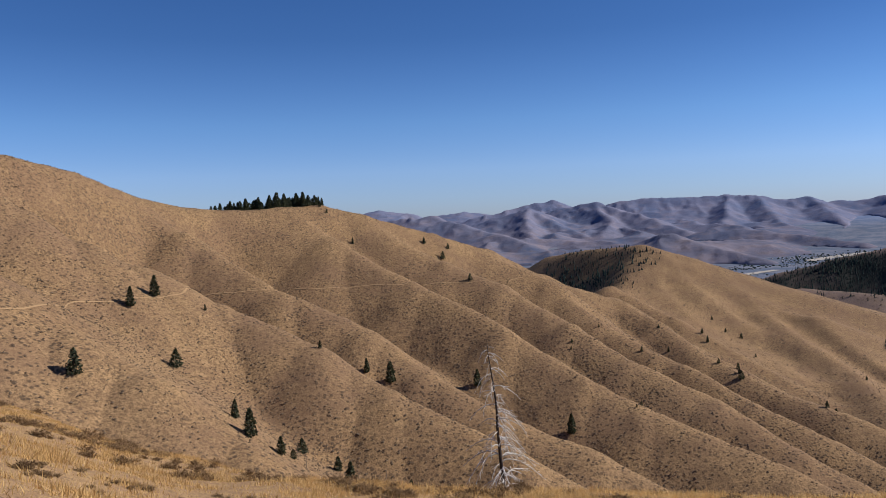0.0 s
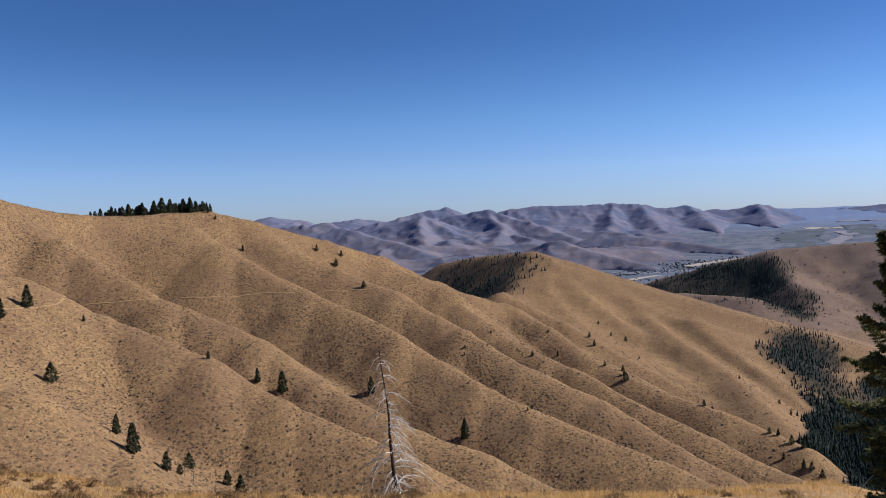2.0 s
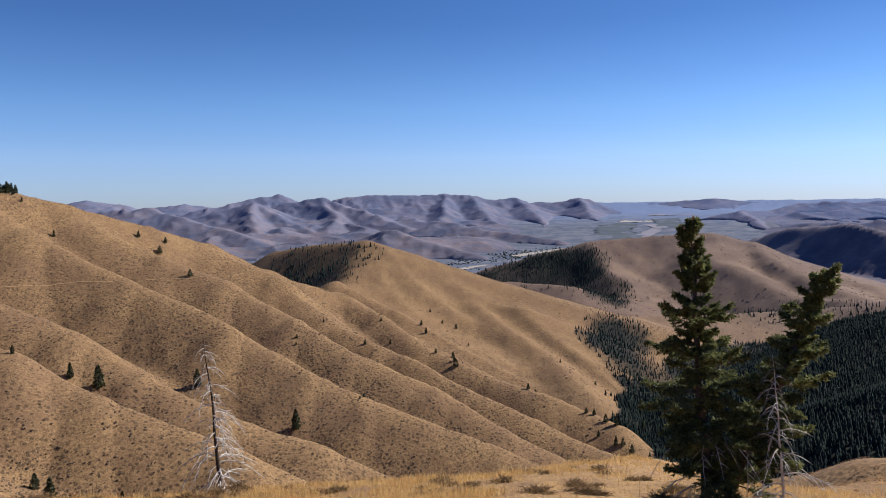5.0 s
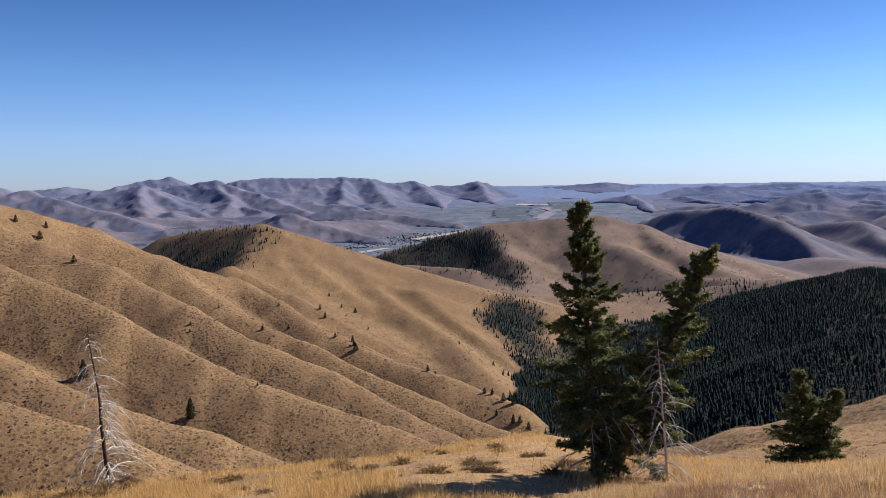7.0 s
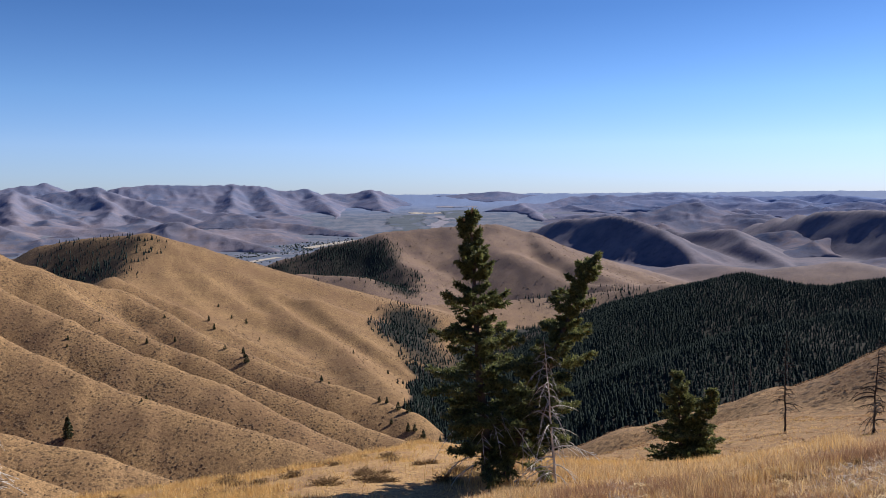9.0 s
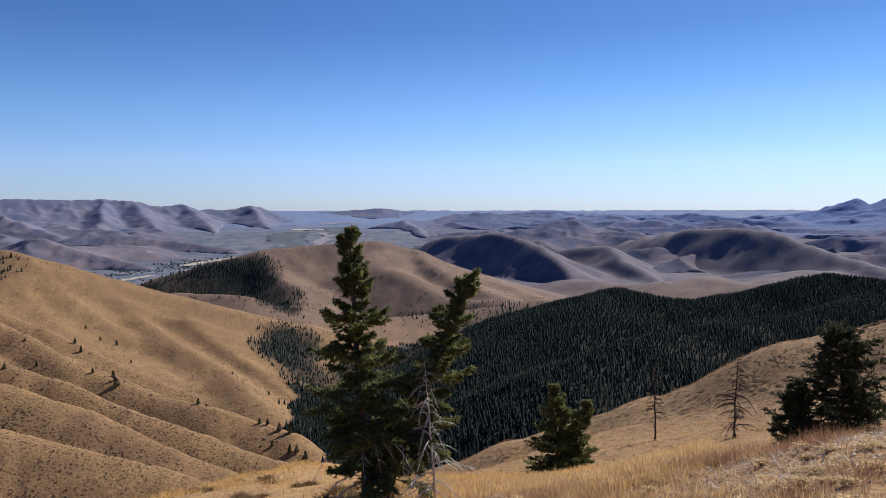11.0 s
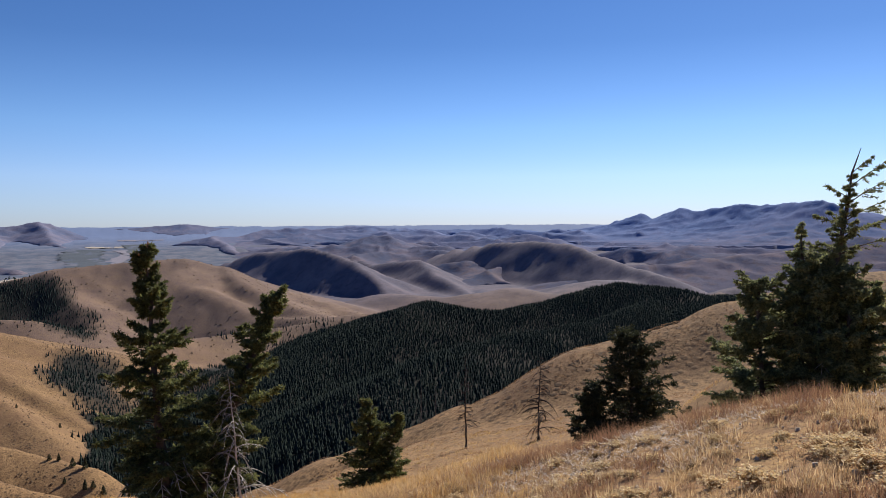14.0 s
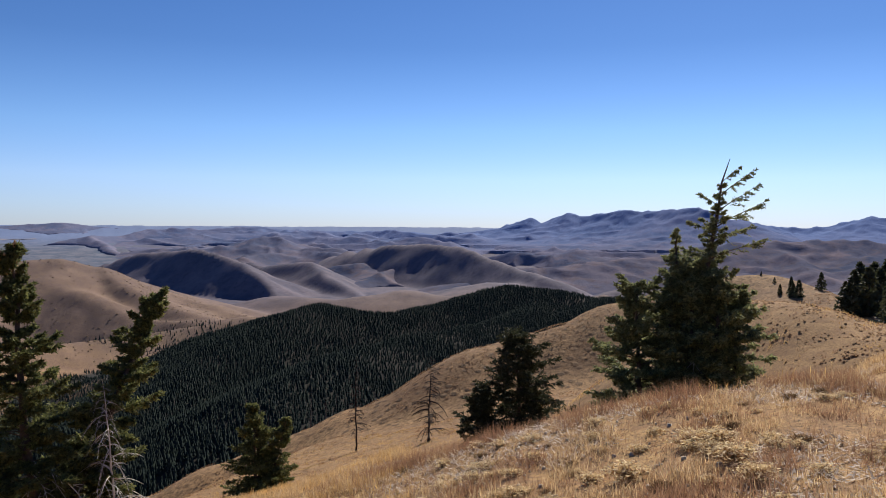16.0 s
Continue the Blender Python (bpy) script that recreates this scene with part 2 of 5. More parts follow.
# the wooded ridge below, and its long spur
WOODED = [
    Ridge([(230, 280, -125), (273, 319, -104), (320, 344, -100), (405, 387, -94), (500, 415, -79), (591, 410, -70), (614, 376, -78), (638, 355, -80), (696, 328, -73),
           (767, 291, -60), (761, 246, -62), (734, 198, -68), (683, 152, -60), (600, 60, -50)], 0.42, 0.4, 12),
    Ridge([(702, 235, -73), (590, 250, -79), (472, 263, -78), (370, 257, -78), (293, 242, -80), (240, 226, -92), (200, 210, -104), (170, 196, -115)], 0.5, 0.5, 9),
]
# the shoulder of our own ridge, with the bare knoll
SHOULDER = Ridge([(60, 88, -40), (73, 75, -32), (79, 69, -29), (92, 56, -22.9), (103, 43, -15), (111, 33, -12), (117, 27.1, -9.3), (127, 13.1, -5.8),
                  (130, 7.7, -5.4), (120, 2.1, -6.1), (100, -2.3, -7.2), (80, -4.9, -6.8), (50, -6.4, -3.8)], 0.95, 0.5, 6)

# a low brushy rise in front of the knoll
RISE = Ridge([(62.3, 4.7, -3.6), (57.4, 2.1, -3.2), (54.5, 0.4, -3.4), (52.4, -1.4, -3.9), (50.3, -3.0, -4.4), (48.2, -4.7, -4.9)], 0.9, 0.9, 5)


def own_slope(x, y):
    """The slope that the camera stands on: it falls away ahead, steepens past a brow, and dips before the shoulder."""
    r, az = np.hypot(x, y), np.degrees(np.arctan2(x, y))
    u = x * math.sin(radians(12)) + y * math.cos(radians(12))
    v = x * math.cos(radians(12)) - y * math.sin(radians(12))
    z = -0.275 * np.where(u > 0, u, 60 * np.tanh(u / 60))
    z = z + 0.052 * r * step(-16, -34, az) * step(-150, -110, az) + 0.35 * step(8, 17, r) * step(52, 62, az) * step(30, 22, r)
    # the near bank rises to a lip and dips behind it, where the bushy fir stands
    z = z + step(60, 70, az) * step(95, 87, az) * (0.32 * step(6, 11.5, r) - 1.15 * step(12, 17, r) * step(45, 28, r))
    z = z - 5.0 * step(13, 48, r) * step(30, 48, az) * step(150, 110, az)
    z = z - 2.5 * step(30, 90, r) * step(70, 88, az) * step(150, 110, az)
    edge = np.interp(az, [-60, -30, -20, -13, -8, 8, 22, 31, 36, 45, 58, 66], [110, 60, 42, 28, 24, 23, 24, 27, 33, 62, 98, 126])
    soft = 1.2 + 0.07 * edge
    return z - 0.6 * (np.sqrt(np.maximum(r - edge, 0) ** 2 + soft ** 2) - soft) * step(-150, -110, az)


def valley_floor(x, y):
    r = np.hypot(x, y)
    return -172 + 147 * np.clip((r - 2450) / 2450, 0, 1.1) + 22 * step(4600, 4960, r)


def land(x, y):
    """Height of the ground at the plan places x, y (arrays)."""
    x, y = np.asarray(x, float), np.asarray(y, float)
    r = np.hypot(x, y)
    # a slow warp lets the spurs wander
    amount = step(60, 260, r)
    wx = x + amount * (3.5 * bumps(x, y, 80, 1) + 0.8 * bumps(x, y, 26, 2))
    wy = y + amount * (3.5 * bumps(x, y, 80, 3) + 0.8 * bumps(x, y, 26, 4))
    hill = blend([q.height(wx, wy) for q in (HILL_CREST, *SPURS)], 1.6)
    second = blend([q.height(wx, wy) for q in SECOND], 2.4)
    wooded = blend([q.height(wx, wy) for q in WOODED], 4.0)
    gx = x + step(700, 1000, r) * (16 * bumps(x, y, 190, 5) + 5 * bumps(x, y, 70, 6))
    gy = y + step(700, 1000, r) * (16 * bumps(x, y, 190, 7) + 5 * bumps(x, y, 70, 8))
    third = blend([q.height(gx, gy) for q in THIRD], 1.6)
    fourth = blend([q.height(gx, gy) for q in FOURTH], 1.6)
    # low folded foothills in front of the south-eastern mountains
    az = np.degrees(np.arctan2(x, y))
    folds = 1.0 - 1.8 * np.abs(bumps(gx, gy, 330, 15)) + 0.3 * (1 - 2 * np.abs(bumps(gx, gy, 150, 16)))
    foot = valley_floor(x, y) - 8 + 40 * folds * step(1050, 1500, r) * step(52, 62, az) * step(140, 110, az) * step(3200, 2300, r)
    fourth = np.maximum(fourth, foot)
    own = blend([own_slope(x, y), SHOULDER.height(x, y), RISE.height(x, y)], 0.4)
    z = blend([hill, second, third, fourth, wooded, own, valley_floor(x, y)], 1.2)
    z = z + amount * (0.5 * bumps(x, y, 18, 9) + 0.2 * bumps(x, y, 6, 10)) * step(-164, -150, z)
    z = z + step(900, 1400, r) * (2.5 * bumps(x, y, 110, 11) + 1.5 - 4.5 * np.abs(bumps(gx, gy, 80, 17)) - 2.2 * np.abs(bumps(gx, gy, 34, 18))) * step(-155, -130, z)
    z = z + step(1.5, 12, r) * (0.10 * bumps(x, y, 3.0, 12) + 0.28 * bumps(x, y, 9, 13)) + 0.03 * bumps(x, y, 0.7, 14) * step(160, 60, r)
    return z


def inside(x, y, corners):
    """Whether the plan places lie inside a polygon."""
    hit = np.zeros(np.shape(x), bool)
    for (ax, ay), (bx, by) in zip(corners, corners[1:] + corners[:1]):
        hit ^= ((ay > y) != (by > y)) & (x < (bx - ax) * (y - ay) / (by - ay + 1e-9) + ax)
    return hit


GROVES = [
    # woods behind the second hill's edge, on the third hill's shaded side, and in the draws between them
    [(78, 640), (96, 560), (124, 592), (140, 628), (172, 694), (150, 730), (105, 745)],
    [(420, 1240), (430, 1120), (470, 1085), (540, 1030), (585, 925), (640, 985), (672, 1080), (700, 1165), (690, 1225), (560, 1262)],
    [(322, 575), (335, 592), (358, 600), (390, 612), (380, 569), (348, 484), (310, 420), (286, 405), (298, 458), (310, 510)],
    [(225, 330), (262, 370), (285, 430), (335, 500), (380, 500), (400, 450), (380, 400), (300, 320)],
    [(700, 860), (760, 840), (800, 820), (830, 690), (760, 640), (640, 720), (600, 800)],
]


def woods(x, y, z):
    """A place's share of tree cover."""
    patchy = 0.75 + bumps(x, y, 70, 31) * 0.35 + bumps(x, y, 22, 32) * 0.2
    ridge = np.maximum.reduce([q.height(x, y) for q in WOODED])
    cover = step(16, 8, np.abs(z - ridge)) * step(-169, -160, z) * step(150, 190, np.hypot(x, y)) * (np.hypot(x, y) < 1050)
    for i, g in enumerate(GROVES):
        ragged_x, ragged_y = x + 14 * bumps(x, y, 45, 33) + 6 * bumps(x, y, 14, 35), y + 14 * bumps(x, y, 45, 34) + 6 * bumps(x, y, 14, 36)
        soft = sum(inside(ragged_x + 11 * math.cos(k), ragged_y + 11 * math.sin(k), g).astype(float) for k in (0.4, 1.7, 2.9, 4.2, 5.4)) / 5
        cover = np.maximum(cover, soft * (0.6, 0.9, 0.95, 0.9, 0.22)[i])
    knob = inside(x, y, [(470, 1090), (500, 1085), (565, 990), (545, 965), (490, 1030)])
    return np.clip(np.where(knob, 0.08, cover) * patchy * 1.3, 0, 1)


def sheet(name, azimuths, radii, height, material, smooth=True):
    """One sheet of ground on rings round the camera."""
    a, r = np.meshgrid(np.radians(azimuths), radii, indexing="ij")
    x, y = np.sin(a) * r, np.cos(a) * r
    z = height(x, y)
    n, m = a.shape
    index = np.arange(n * m).reshape(n, m)
    quads = np.stack([index[:-1, :-1], index[:-1, 1:], index[1:, 1:], index[1:, :-1]], -1).reshape(-1, 4)
    mesh = bpy.data.meshes.new(name)
    mesh.vertices.add(n * m)
    mesh.vertices.foreach_set("co", np.stack([x, y, z], -1).ravel())
    mesh.loops.add(quads.size)
    mesh.loops.foreach_set("vertex_index", quads.ravel().astype(np.int32))
    mesh.polygons.add(len(quads))
    mesh.polygons.foreach_set("loop_start", np.arange(0, quads.size, 4, dtype=np.int32))
    mesh.polygons.foreach_set("use_smooth", np.full(len(quads), smooth))
    mesh.update(calc_edges=True)
    mesh.materials.append(material)
    return new(name, mesh), x, y, z


def attribute(ob, name, values):
    ob.data.attributes.new(name, "FLOAT", "POINT").data.foreach_set("value", np.ascontiguousarray(values, np.float32).ravel())


AZ = np.concatenate([np.arange(-38, 104, 0.19), np.arange(104, 321, 2.0), [322.0]])
RINGS = np.concatenate([[0.001], np.geomspace(0.35, 120, 115)[:-1], np.geomspace(120, 1000, 210)[:-1], np.geomspace(1000, 2700, 95)[:-1], np.geomspace(2700, 4980, 22)])
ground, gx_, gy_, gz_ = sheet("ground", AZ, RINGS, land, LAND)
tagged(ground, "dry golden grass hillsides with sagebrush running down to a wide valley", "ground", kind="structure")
r_ = np.hypot(gx_, gy_)
az_ = np.degrees(np.arctan2(gx_, gy_))
# share of painted haze on the far plain, by distance
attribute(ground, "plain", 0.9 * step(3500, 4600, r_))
attribute(ground, "away", np.where(az_ < 30, step(60, 115, r_), step(28, 85, r_)))
# the haze-coloured brush takes over with distance from the camera
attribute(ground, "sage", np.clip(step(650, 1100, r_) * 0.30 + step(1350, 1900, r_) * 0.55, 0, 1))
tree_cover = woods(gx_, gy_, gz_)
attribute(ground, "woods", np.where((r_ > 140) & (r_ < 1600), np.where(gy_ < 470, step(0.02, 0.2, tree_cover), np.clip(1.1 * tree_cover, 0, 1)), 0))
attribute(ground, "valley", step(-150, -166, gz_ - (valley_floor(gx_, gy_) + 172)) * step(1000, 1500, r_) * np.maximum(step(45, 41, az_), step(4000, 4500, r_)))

# ---- the far ranges ----
FAR = [
    ([(-459, 4275, 36), (-355, 4285, 52), (-175, 4296, 20.2)], 0.35),
    ([(-260, 3691, -8), (-63, 3599, 13.2), (7.9, 3500, -10), (202, 3194, -71), (318, 2933, -114)], 0.45),
    ([(-37, 4850, 6.3), (127, 4848, 30), (292, 4841, 3.7)], 0.3),
    ([(159, 4397, -10), (326, 4388, 24), (470, 4425, 56), (633, 4455, 76), (734, 4389, 27)], 0.45),
    ([(167, 3896, -36), (302, 3888, 5), (417, 3878, 35), (554, 3557, -61), (634, 3239, -122)], 0.5),
    ([(417, 3878, 35), (380, 3530, -45), (351, 3130, -118)], 0.5),
    ([(466, 4124, -9), (590, 4057, 17), (779, 3974, 51), (904, 3691, -17), (1007, 3247, -91)], 0.5),
    ([(779, 3974, 51), (751, 3623, -40), (660, 3284, -103)], 0.5),
    ([(911, 4305, 41), (1034, 4277, 67), (1185, 4237, 61), (1466, 4149, 62), (1625, 4089, 56), (1746, 4060, 32), (1866, 4029, 36), (1957, 4007, 6.5),
      (2075, 3970, 10), (2203, 3924, 32), (2255, 3894, 19), (2341, 3866, -16), (2483, 3812, -71)], 0.5),
    ([(1480, 4143, 62), (1343, 3714, -39), (1154, 3304, -108)], 0.5),
    ([(1625, 4089, 56), (1505, 3598, -56), (1417, 3200, -125)], 0.5),
    ([(1883, 4021, 32), (1704, 3396, -85), (1492, 2831, -150)], 0.5),
    ([(2203, 3924, 32), (2006, 3460, -65), (1939, 3151, -111)], 0.5),
    ([(704, 2710, -93), (758, 2643, -80), (808, 2576, -97), (865, 2452, -132), (923, 2323, -158)], 0.45),
    ([(1055, 3127, -90), (1148, 3147, -64), (1242, 2949, -102), (1308, 2700, -120), (1359, 2562, -137)], 0.42),
    ([(2599, 4095, -30), (2785, 3970, -8), (3023, 3793, 14.7), (3178, 3664, -11), (3354, 3503, -23)], 0.3),
    ([(2363, 3102, -94), (2572, 3063, -48), (2761, 3098, -52), (2972, 3108, -14), (3116, 3035, -6), (3222, 2922, -17), (3340, 2864, -1), (3418, 2770, -3),
      (3608, 2605, -14), (3778, 2445, -30)], 0.42),
    ([(2572, 3063, -48), (2434, 2786, -88), (2281, 2521, -117)], 0.45),
    ([(2353, 2168, -81), (2476, 2105, -69), (2564, 2077, -41), (2629, 1994, -40), (2588, 1882, -87), (2584, 1713, -76)], 0.42),
    ([(3008, 2155, -95), (3049, 2006, -81), (3124, 1788, -70), (3189, 1670, -41), (3164, 1497, -57)], 0.42),
    ([(4226, 2169, -53), (4262, 1861, -26), (4279, 1688, 12), (4239, 1511, 59), (4244, 1437, 36), (4214, 1266, 86), (4218, 1184, 67), (4140, 963, 95), (4081, 757, 93), (3963, 548, 101), (3880, 398, 53)], 0.55),
    ([(3880, 398, 53), (4555, 211, 10), (4549, 75, 13), (4549, -108, 40), (4545, -222, 71), (4537, -454, 43), (4428, -800, 22)], 0.42),
    ([(2748, 927, -144), (2929, 849, -80), (2996, 794, -88), (3042, 595, -87), (2977, 372, -87)], 0.42),
    ([(2054, 787, -119), (2200, 669, -106), (2339, 539, -91), (2688, 257, -43), (2800, 45, -32), (2791, -221, -30)], 0.3),
]


def side_spurs(points, slope, rng):
    """Spurs that branch off a far crest to both sides."""
    out, p = [], np.array(points, float)
    for a, b in zip(p[:-1], p[1:]):
        run = math.hypot(b[0] - a[0], b[1] - a[1])
        for i in range(max(1, round(run / 210))):
            t = (i + rng.uniform(0.25, 0.75)) / max(1, round(run / 210))
            c = a + (b - a) * t
            nx, ny = (b[1] - a[1]) / run, -(b[0] - a[0]) / run
            drop = c[2] + 150
            if drop < 50:
                continue
            for s in (1, -1):
                turn = rng.uniform(-0.35, 0.35)
                ux, uy = s * (nx * math.cos(turn) - ny * math.sin(turn)), s * (nx * math.sin(turn) + ny * math.cos(turn))
                long = drop / (slope * rng.uniform(0.55, 0.8))
                out.append(Ridge([tuple(c - (0, 0, 2)), (c[0] + ux * long * 0.5, c[1] + uy * long * 0.5, c[2] - drop * 0.55),
                                  (c[0] + ux * long, c[1] + uy * long, c[2] - drop)], slope * 1.45, slope * 1.45, 4, 180))
    return out


far_rng = random.Random(7)
FAR_RIDGES = []
for points, slope in FAR:
    FAR_RIDGES.append(Ridge(points, slope, slope, 10, 220))
    FAR_RIDGES += side_spurs(points, slope, far_rng)


def far_land(x, y):
    wx = x + 20 * bumps(x, y, 240, 21) + 6 * bumps(x, y, 80, 22)
    wy = y + 20 * bumps(x, y, 240, 23) + 6 * bumps(x, y, 80, 24)
    z = np.full(x.shape, -400.0)
    for q in FAR_RIDGES:  # only where a ridge can matter
        lo, hi = q.p[:, :2].min(0) - 700, q.p[:, :2].max(0) + 700
        mask = (wx > lo[0]) & (wx < hi[0]) & (wy > lo[1]) & (wy < hi[1])
        if mask.any():
            h = q.height(wx[mask], wy[mask])
            old = z[mask]
            top = np.maximum(old, h)
            z[mask] = top + 1.5 * np.log(np.exp(np.maximum((old - top) / 1.5, -40)) + np.exp(np.maximum((h - top) / 1.5, -40)))
    # rolling country between the ranges, but not in the river's valley
    r, az = np.hypot(x, y), np.degrees(np.arctan2(x, y))
    fold = 1 - np.abs(bumps(wx, wy, 330, 27)) * 1.6
    fold = fold + 0.45 * (1 - np.abs(bumps(wx, wy, 140, 28)) * 1.6)
    rolling = valley_floor(x, y) + fold * np.where(az > 33, 42 * step(40, 46, az) * step(2050, 2500, r), 34 * step(27, 21, az) * step(2450, 2800, r)) * step(4900, 4300, r) - 14
    z = np.maximum(z, rolling)
    crease = np.abs(bumps(wx, wy, 95, 29)) * 12 + np.abs(bumps(wx, wy, 40, 30)) * 6
    z = z + 4 - crease * step(0, 50, z - valley_floor(x, y)) * step(-60, 20, 150 - z) + 1.6 * bumps(x, y, 25, 26)
    # the foot sinks under the valley
    return np.where(z < valley_floor(x, y) - 4, -260.0, z)


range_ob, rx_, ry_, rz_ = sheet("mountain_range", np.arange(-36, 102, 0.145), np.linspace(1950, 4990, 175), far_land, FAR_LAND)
tagged(range_ob, "mauve-brown sagebrush mountain ranges across the valley, haze put into their colour", "mountain range", kind="structure")
# share of the painted haze: grows with distance, and towards the sun
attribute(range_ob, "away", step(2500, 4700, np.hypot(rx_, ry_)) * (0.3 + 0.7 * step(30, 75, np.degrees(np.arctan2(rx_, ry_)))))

# ---- plants ----
def leaf_material(name, dark, light, rough=0.75, light_through=0.0):
    m, t, b = material(name, rough, 0.25 if rough < 0.85 else 0.05)
    g = t.nodes.new("ShaderNodeNewGeometry")
    i = t.nodes.new("ShaderNodeObjectInfo")
    c = mix(t, g.outputs["Random Per Island"], dark, light)
    c = mix(t, times(t, i.outputs["Random"], 0.35), c, dark)
    t.links.new(c, b.inputs["Base Color"])
    if light_through > 0:  # thin leaves let some light through
        thin = t.nodes.new("ShaderNodeBsdfTranslucent")
        t.links.new(c, thin.inputs["Color"])
        both = t.nodes.new("ShaderNodeMixShader")
        both.inputs[0].default_value = light_through
        t.links.new(b.outputs[0], both.inputs[1])
        t.links.new(thin.outputs[0], both.inputs[2])
        t.links.new(both.outputs[0], t.nodes["Material Output"].inputs["Surface"])
    return m


def bark_material(name, dark, light, scale=8.0):
    m, t, b = material(name, 0.9, 0.15)
    streak = noise_of(t, scale, 5, 0.65, 0.3, 0.7)
    t.links.new(mix(t, streak, dark, light), b.inputs["Base Color"])
    relief(t, b, streak, 0.5, 0.02)
    return m


NEEDLES = leaf_material("fir_needles", (0.045, 0.056, 0.023), (0.28, 0.285, 0.105), 0.6, 0.45)
GREY_NEEDLES = leaf_material("grey_green_fir_needles", (0.08, 0.093, 0.042), (0.42, 0.43, 0.205), 0.6, 0.48)
HILL_NEEDLES = leaf_material("hillside_fir_needles", (0.03, 0.038, 0.02), (0.10, 0.10, 0.05), 0.7, 0.3)
# dark woodland needles with the blue tone of haze put into the colour
HAZY_NEEDLES = leaf_material("far_fir_needles", (0.012, 0.020, 0.021), (0.028, 0.040, 0.031), 0.9)
BURNT = leaf_material("grey_dead_trees", (0.07, 0.06, 0.055), (0.14, 0.12, 0.11))
BARK = bark_material("fir_bark", (0.05, 0.038, 0.03), (0.14, 0.11, 0.09))
CONE = bark_material("ripe_cones", (0.30, 0.19, 0.10), (0.52, 0.36, 0.20), 40.0)
BLEACHED = bark_material("bleached_wood", (0.34, 0.30, 0.27), (0.74, 0.70, 0.65), 5.0)
CHARRED = bark_material("dark_dead_wood", (0.018, 0.014, 0.012), (0.075, 0.057, 0.05), 4.0)
STRAW = leaf_material("dry_grass_blades", (0.45, 0.26, 0.085), (0.87, 0.61, 0.27), 0.6, 0.45)
PALE_STRAW = leaf_material("bleached_grass_blades", (0.34, 0.205, 0.095), (0.88, 0.67, 0.40), 0.6, 0.45)
RUSSET = leaf_material("russet_grass_stems", (0.22, 0.115, 0.07), (0.55, 0.34, 0.20), 0.7, 0.4)
LITTER = leaf_material("dead_stem_litter", (0.28, 0.20, 0.145), (0.74, 0.62, 0.49), 0.7)
TUSSOCK = leaf_material("brown_tussocks", (0.16, 0.09, 0.045), (0.36, 0.21, 0.10), 0.9)
BRUSH = leaf_material("hillside_brush_twigs", (0.07, 0.048, 0.033), (0.21, 0.145, 0.09), 0.9)
SAGE = leaf_material("sagebrush_twigs", (0.14, 0.085, 0.045), (0.36, 0.23, 0.115), 0.9, 0.25)
RABBIT = leaf_material("rabbitbrush_twigs", (0.26, 0.15, 0.075), (0.60, 0.41, 0.21), 0.9)
HEADS = leaf_material("dried_flower_heads", (0.72, 0.53, 0.27), (0.95, 0.82, 0.56), 0.9, 0.3)
PEBBLE = bark_material("pale_stone", (0.24, 0.19, 0.14), (0.46, 0.39, 0.31), 3.0)


def ground_at(x, y):
    return float(land(np.array([float(x)]), np.array([float(y)]))[0])


def mesh_of(name, verts, faces, materials, which=None, smooth=False):
    """A mesh from arrays of corners and of triangles."""
    mesh = bpy.data.meshes.new(name)
    verts, faces = np.asarray(verts, np.float32).reshape(-1, 3), np.asarray(faces, np.int32).reshape(-1, 3)
    mesh.vertices.add(len(verts))
    mesh.vertices.foreach_set("co", verts.ravel())
    mesh.loops.add(faces.size)
    mesh.loops.foreach_set("vertex_index", faces.ravel())
    mesh.polygons.add(len(faces))
    mesh.polygons.foreach_set("loop_start", np.arange(0, faces.size, 3, dtype=np.int32))
    if smooth:
        mesh.polygons.foreach_set("use_smooth", np.ones(len(faces), bool))
    for m in materials:
        mesh.materials.append(m)
    if which is not None:
        mesh.polygons.foreach_set("material_index", np.asarray(which, np.int32))
    mesh.update(calc_edges=True)
    return mesh


class Heap:
    """Collects triangles for one mesh."""

    def __init__(self):
        self.v, self.f, self.n = [], [], 0

    def add(self, verts, faces):
        verts, faces = np.asarray(verts, float).reshape(-1, 3), np.asarray(faces, int).reshape(-1, 3)
        self.v.append(verts)
        self.f.append(faces + self.n)
        self.n += len(verts)

    def tube(self, points, radii, sides=5):
        """A tapering stem along the points."""
        p = np.asarray(points, float)
        way = np.gradient(p, axis=0)
        way /= np.linalg.norm(way, axis=1, keepdims=True) + 1e-9
        side = np.cross(way, (0.31, 0.2, 0.93))
        side /= np.linalg.norm(side, axis=1, keepdims=True) + 1e-9
        up = np.cross(way, side)
        a = np.arange(sides) * 2 * math.pi / sides
        ring = p[:, None] + np.asarray(radii)[:, None, None] * (np.cos(a)[None, :, None] * side[:, None] + np.sin(a)[None, :, None] * up[:, None])
        faces = []
        for i in range(len(p) - 1):
            for j in range(sides):
                k = (j + 1) % sides
                b, c = i * sides, (i + 1) * sides
                faces += [(b + j, b + k, c + k), (b + j, c + k, c + j)]
        self.add(ring.reshape(-1, 3), faces)

    def mesh(self, name, materials, smooth=False):
        return mesh_of(name, np.concatenate(self.v), np.concatenate(self.f), materials, None, smooth)


def part(name, data, parent, label=""):
    ob = new(name, data)
    ob.parent = parent
    return tagged(ob, label)


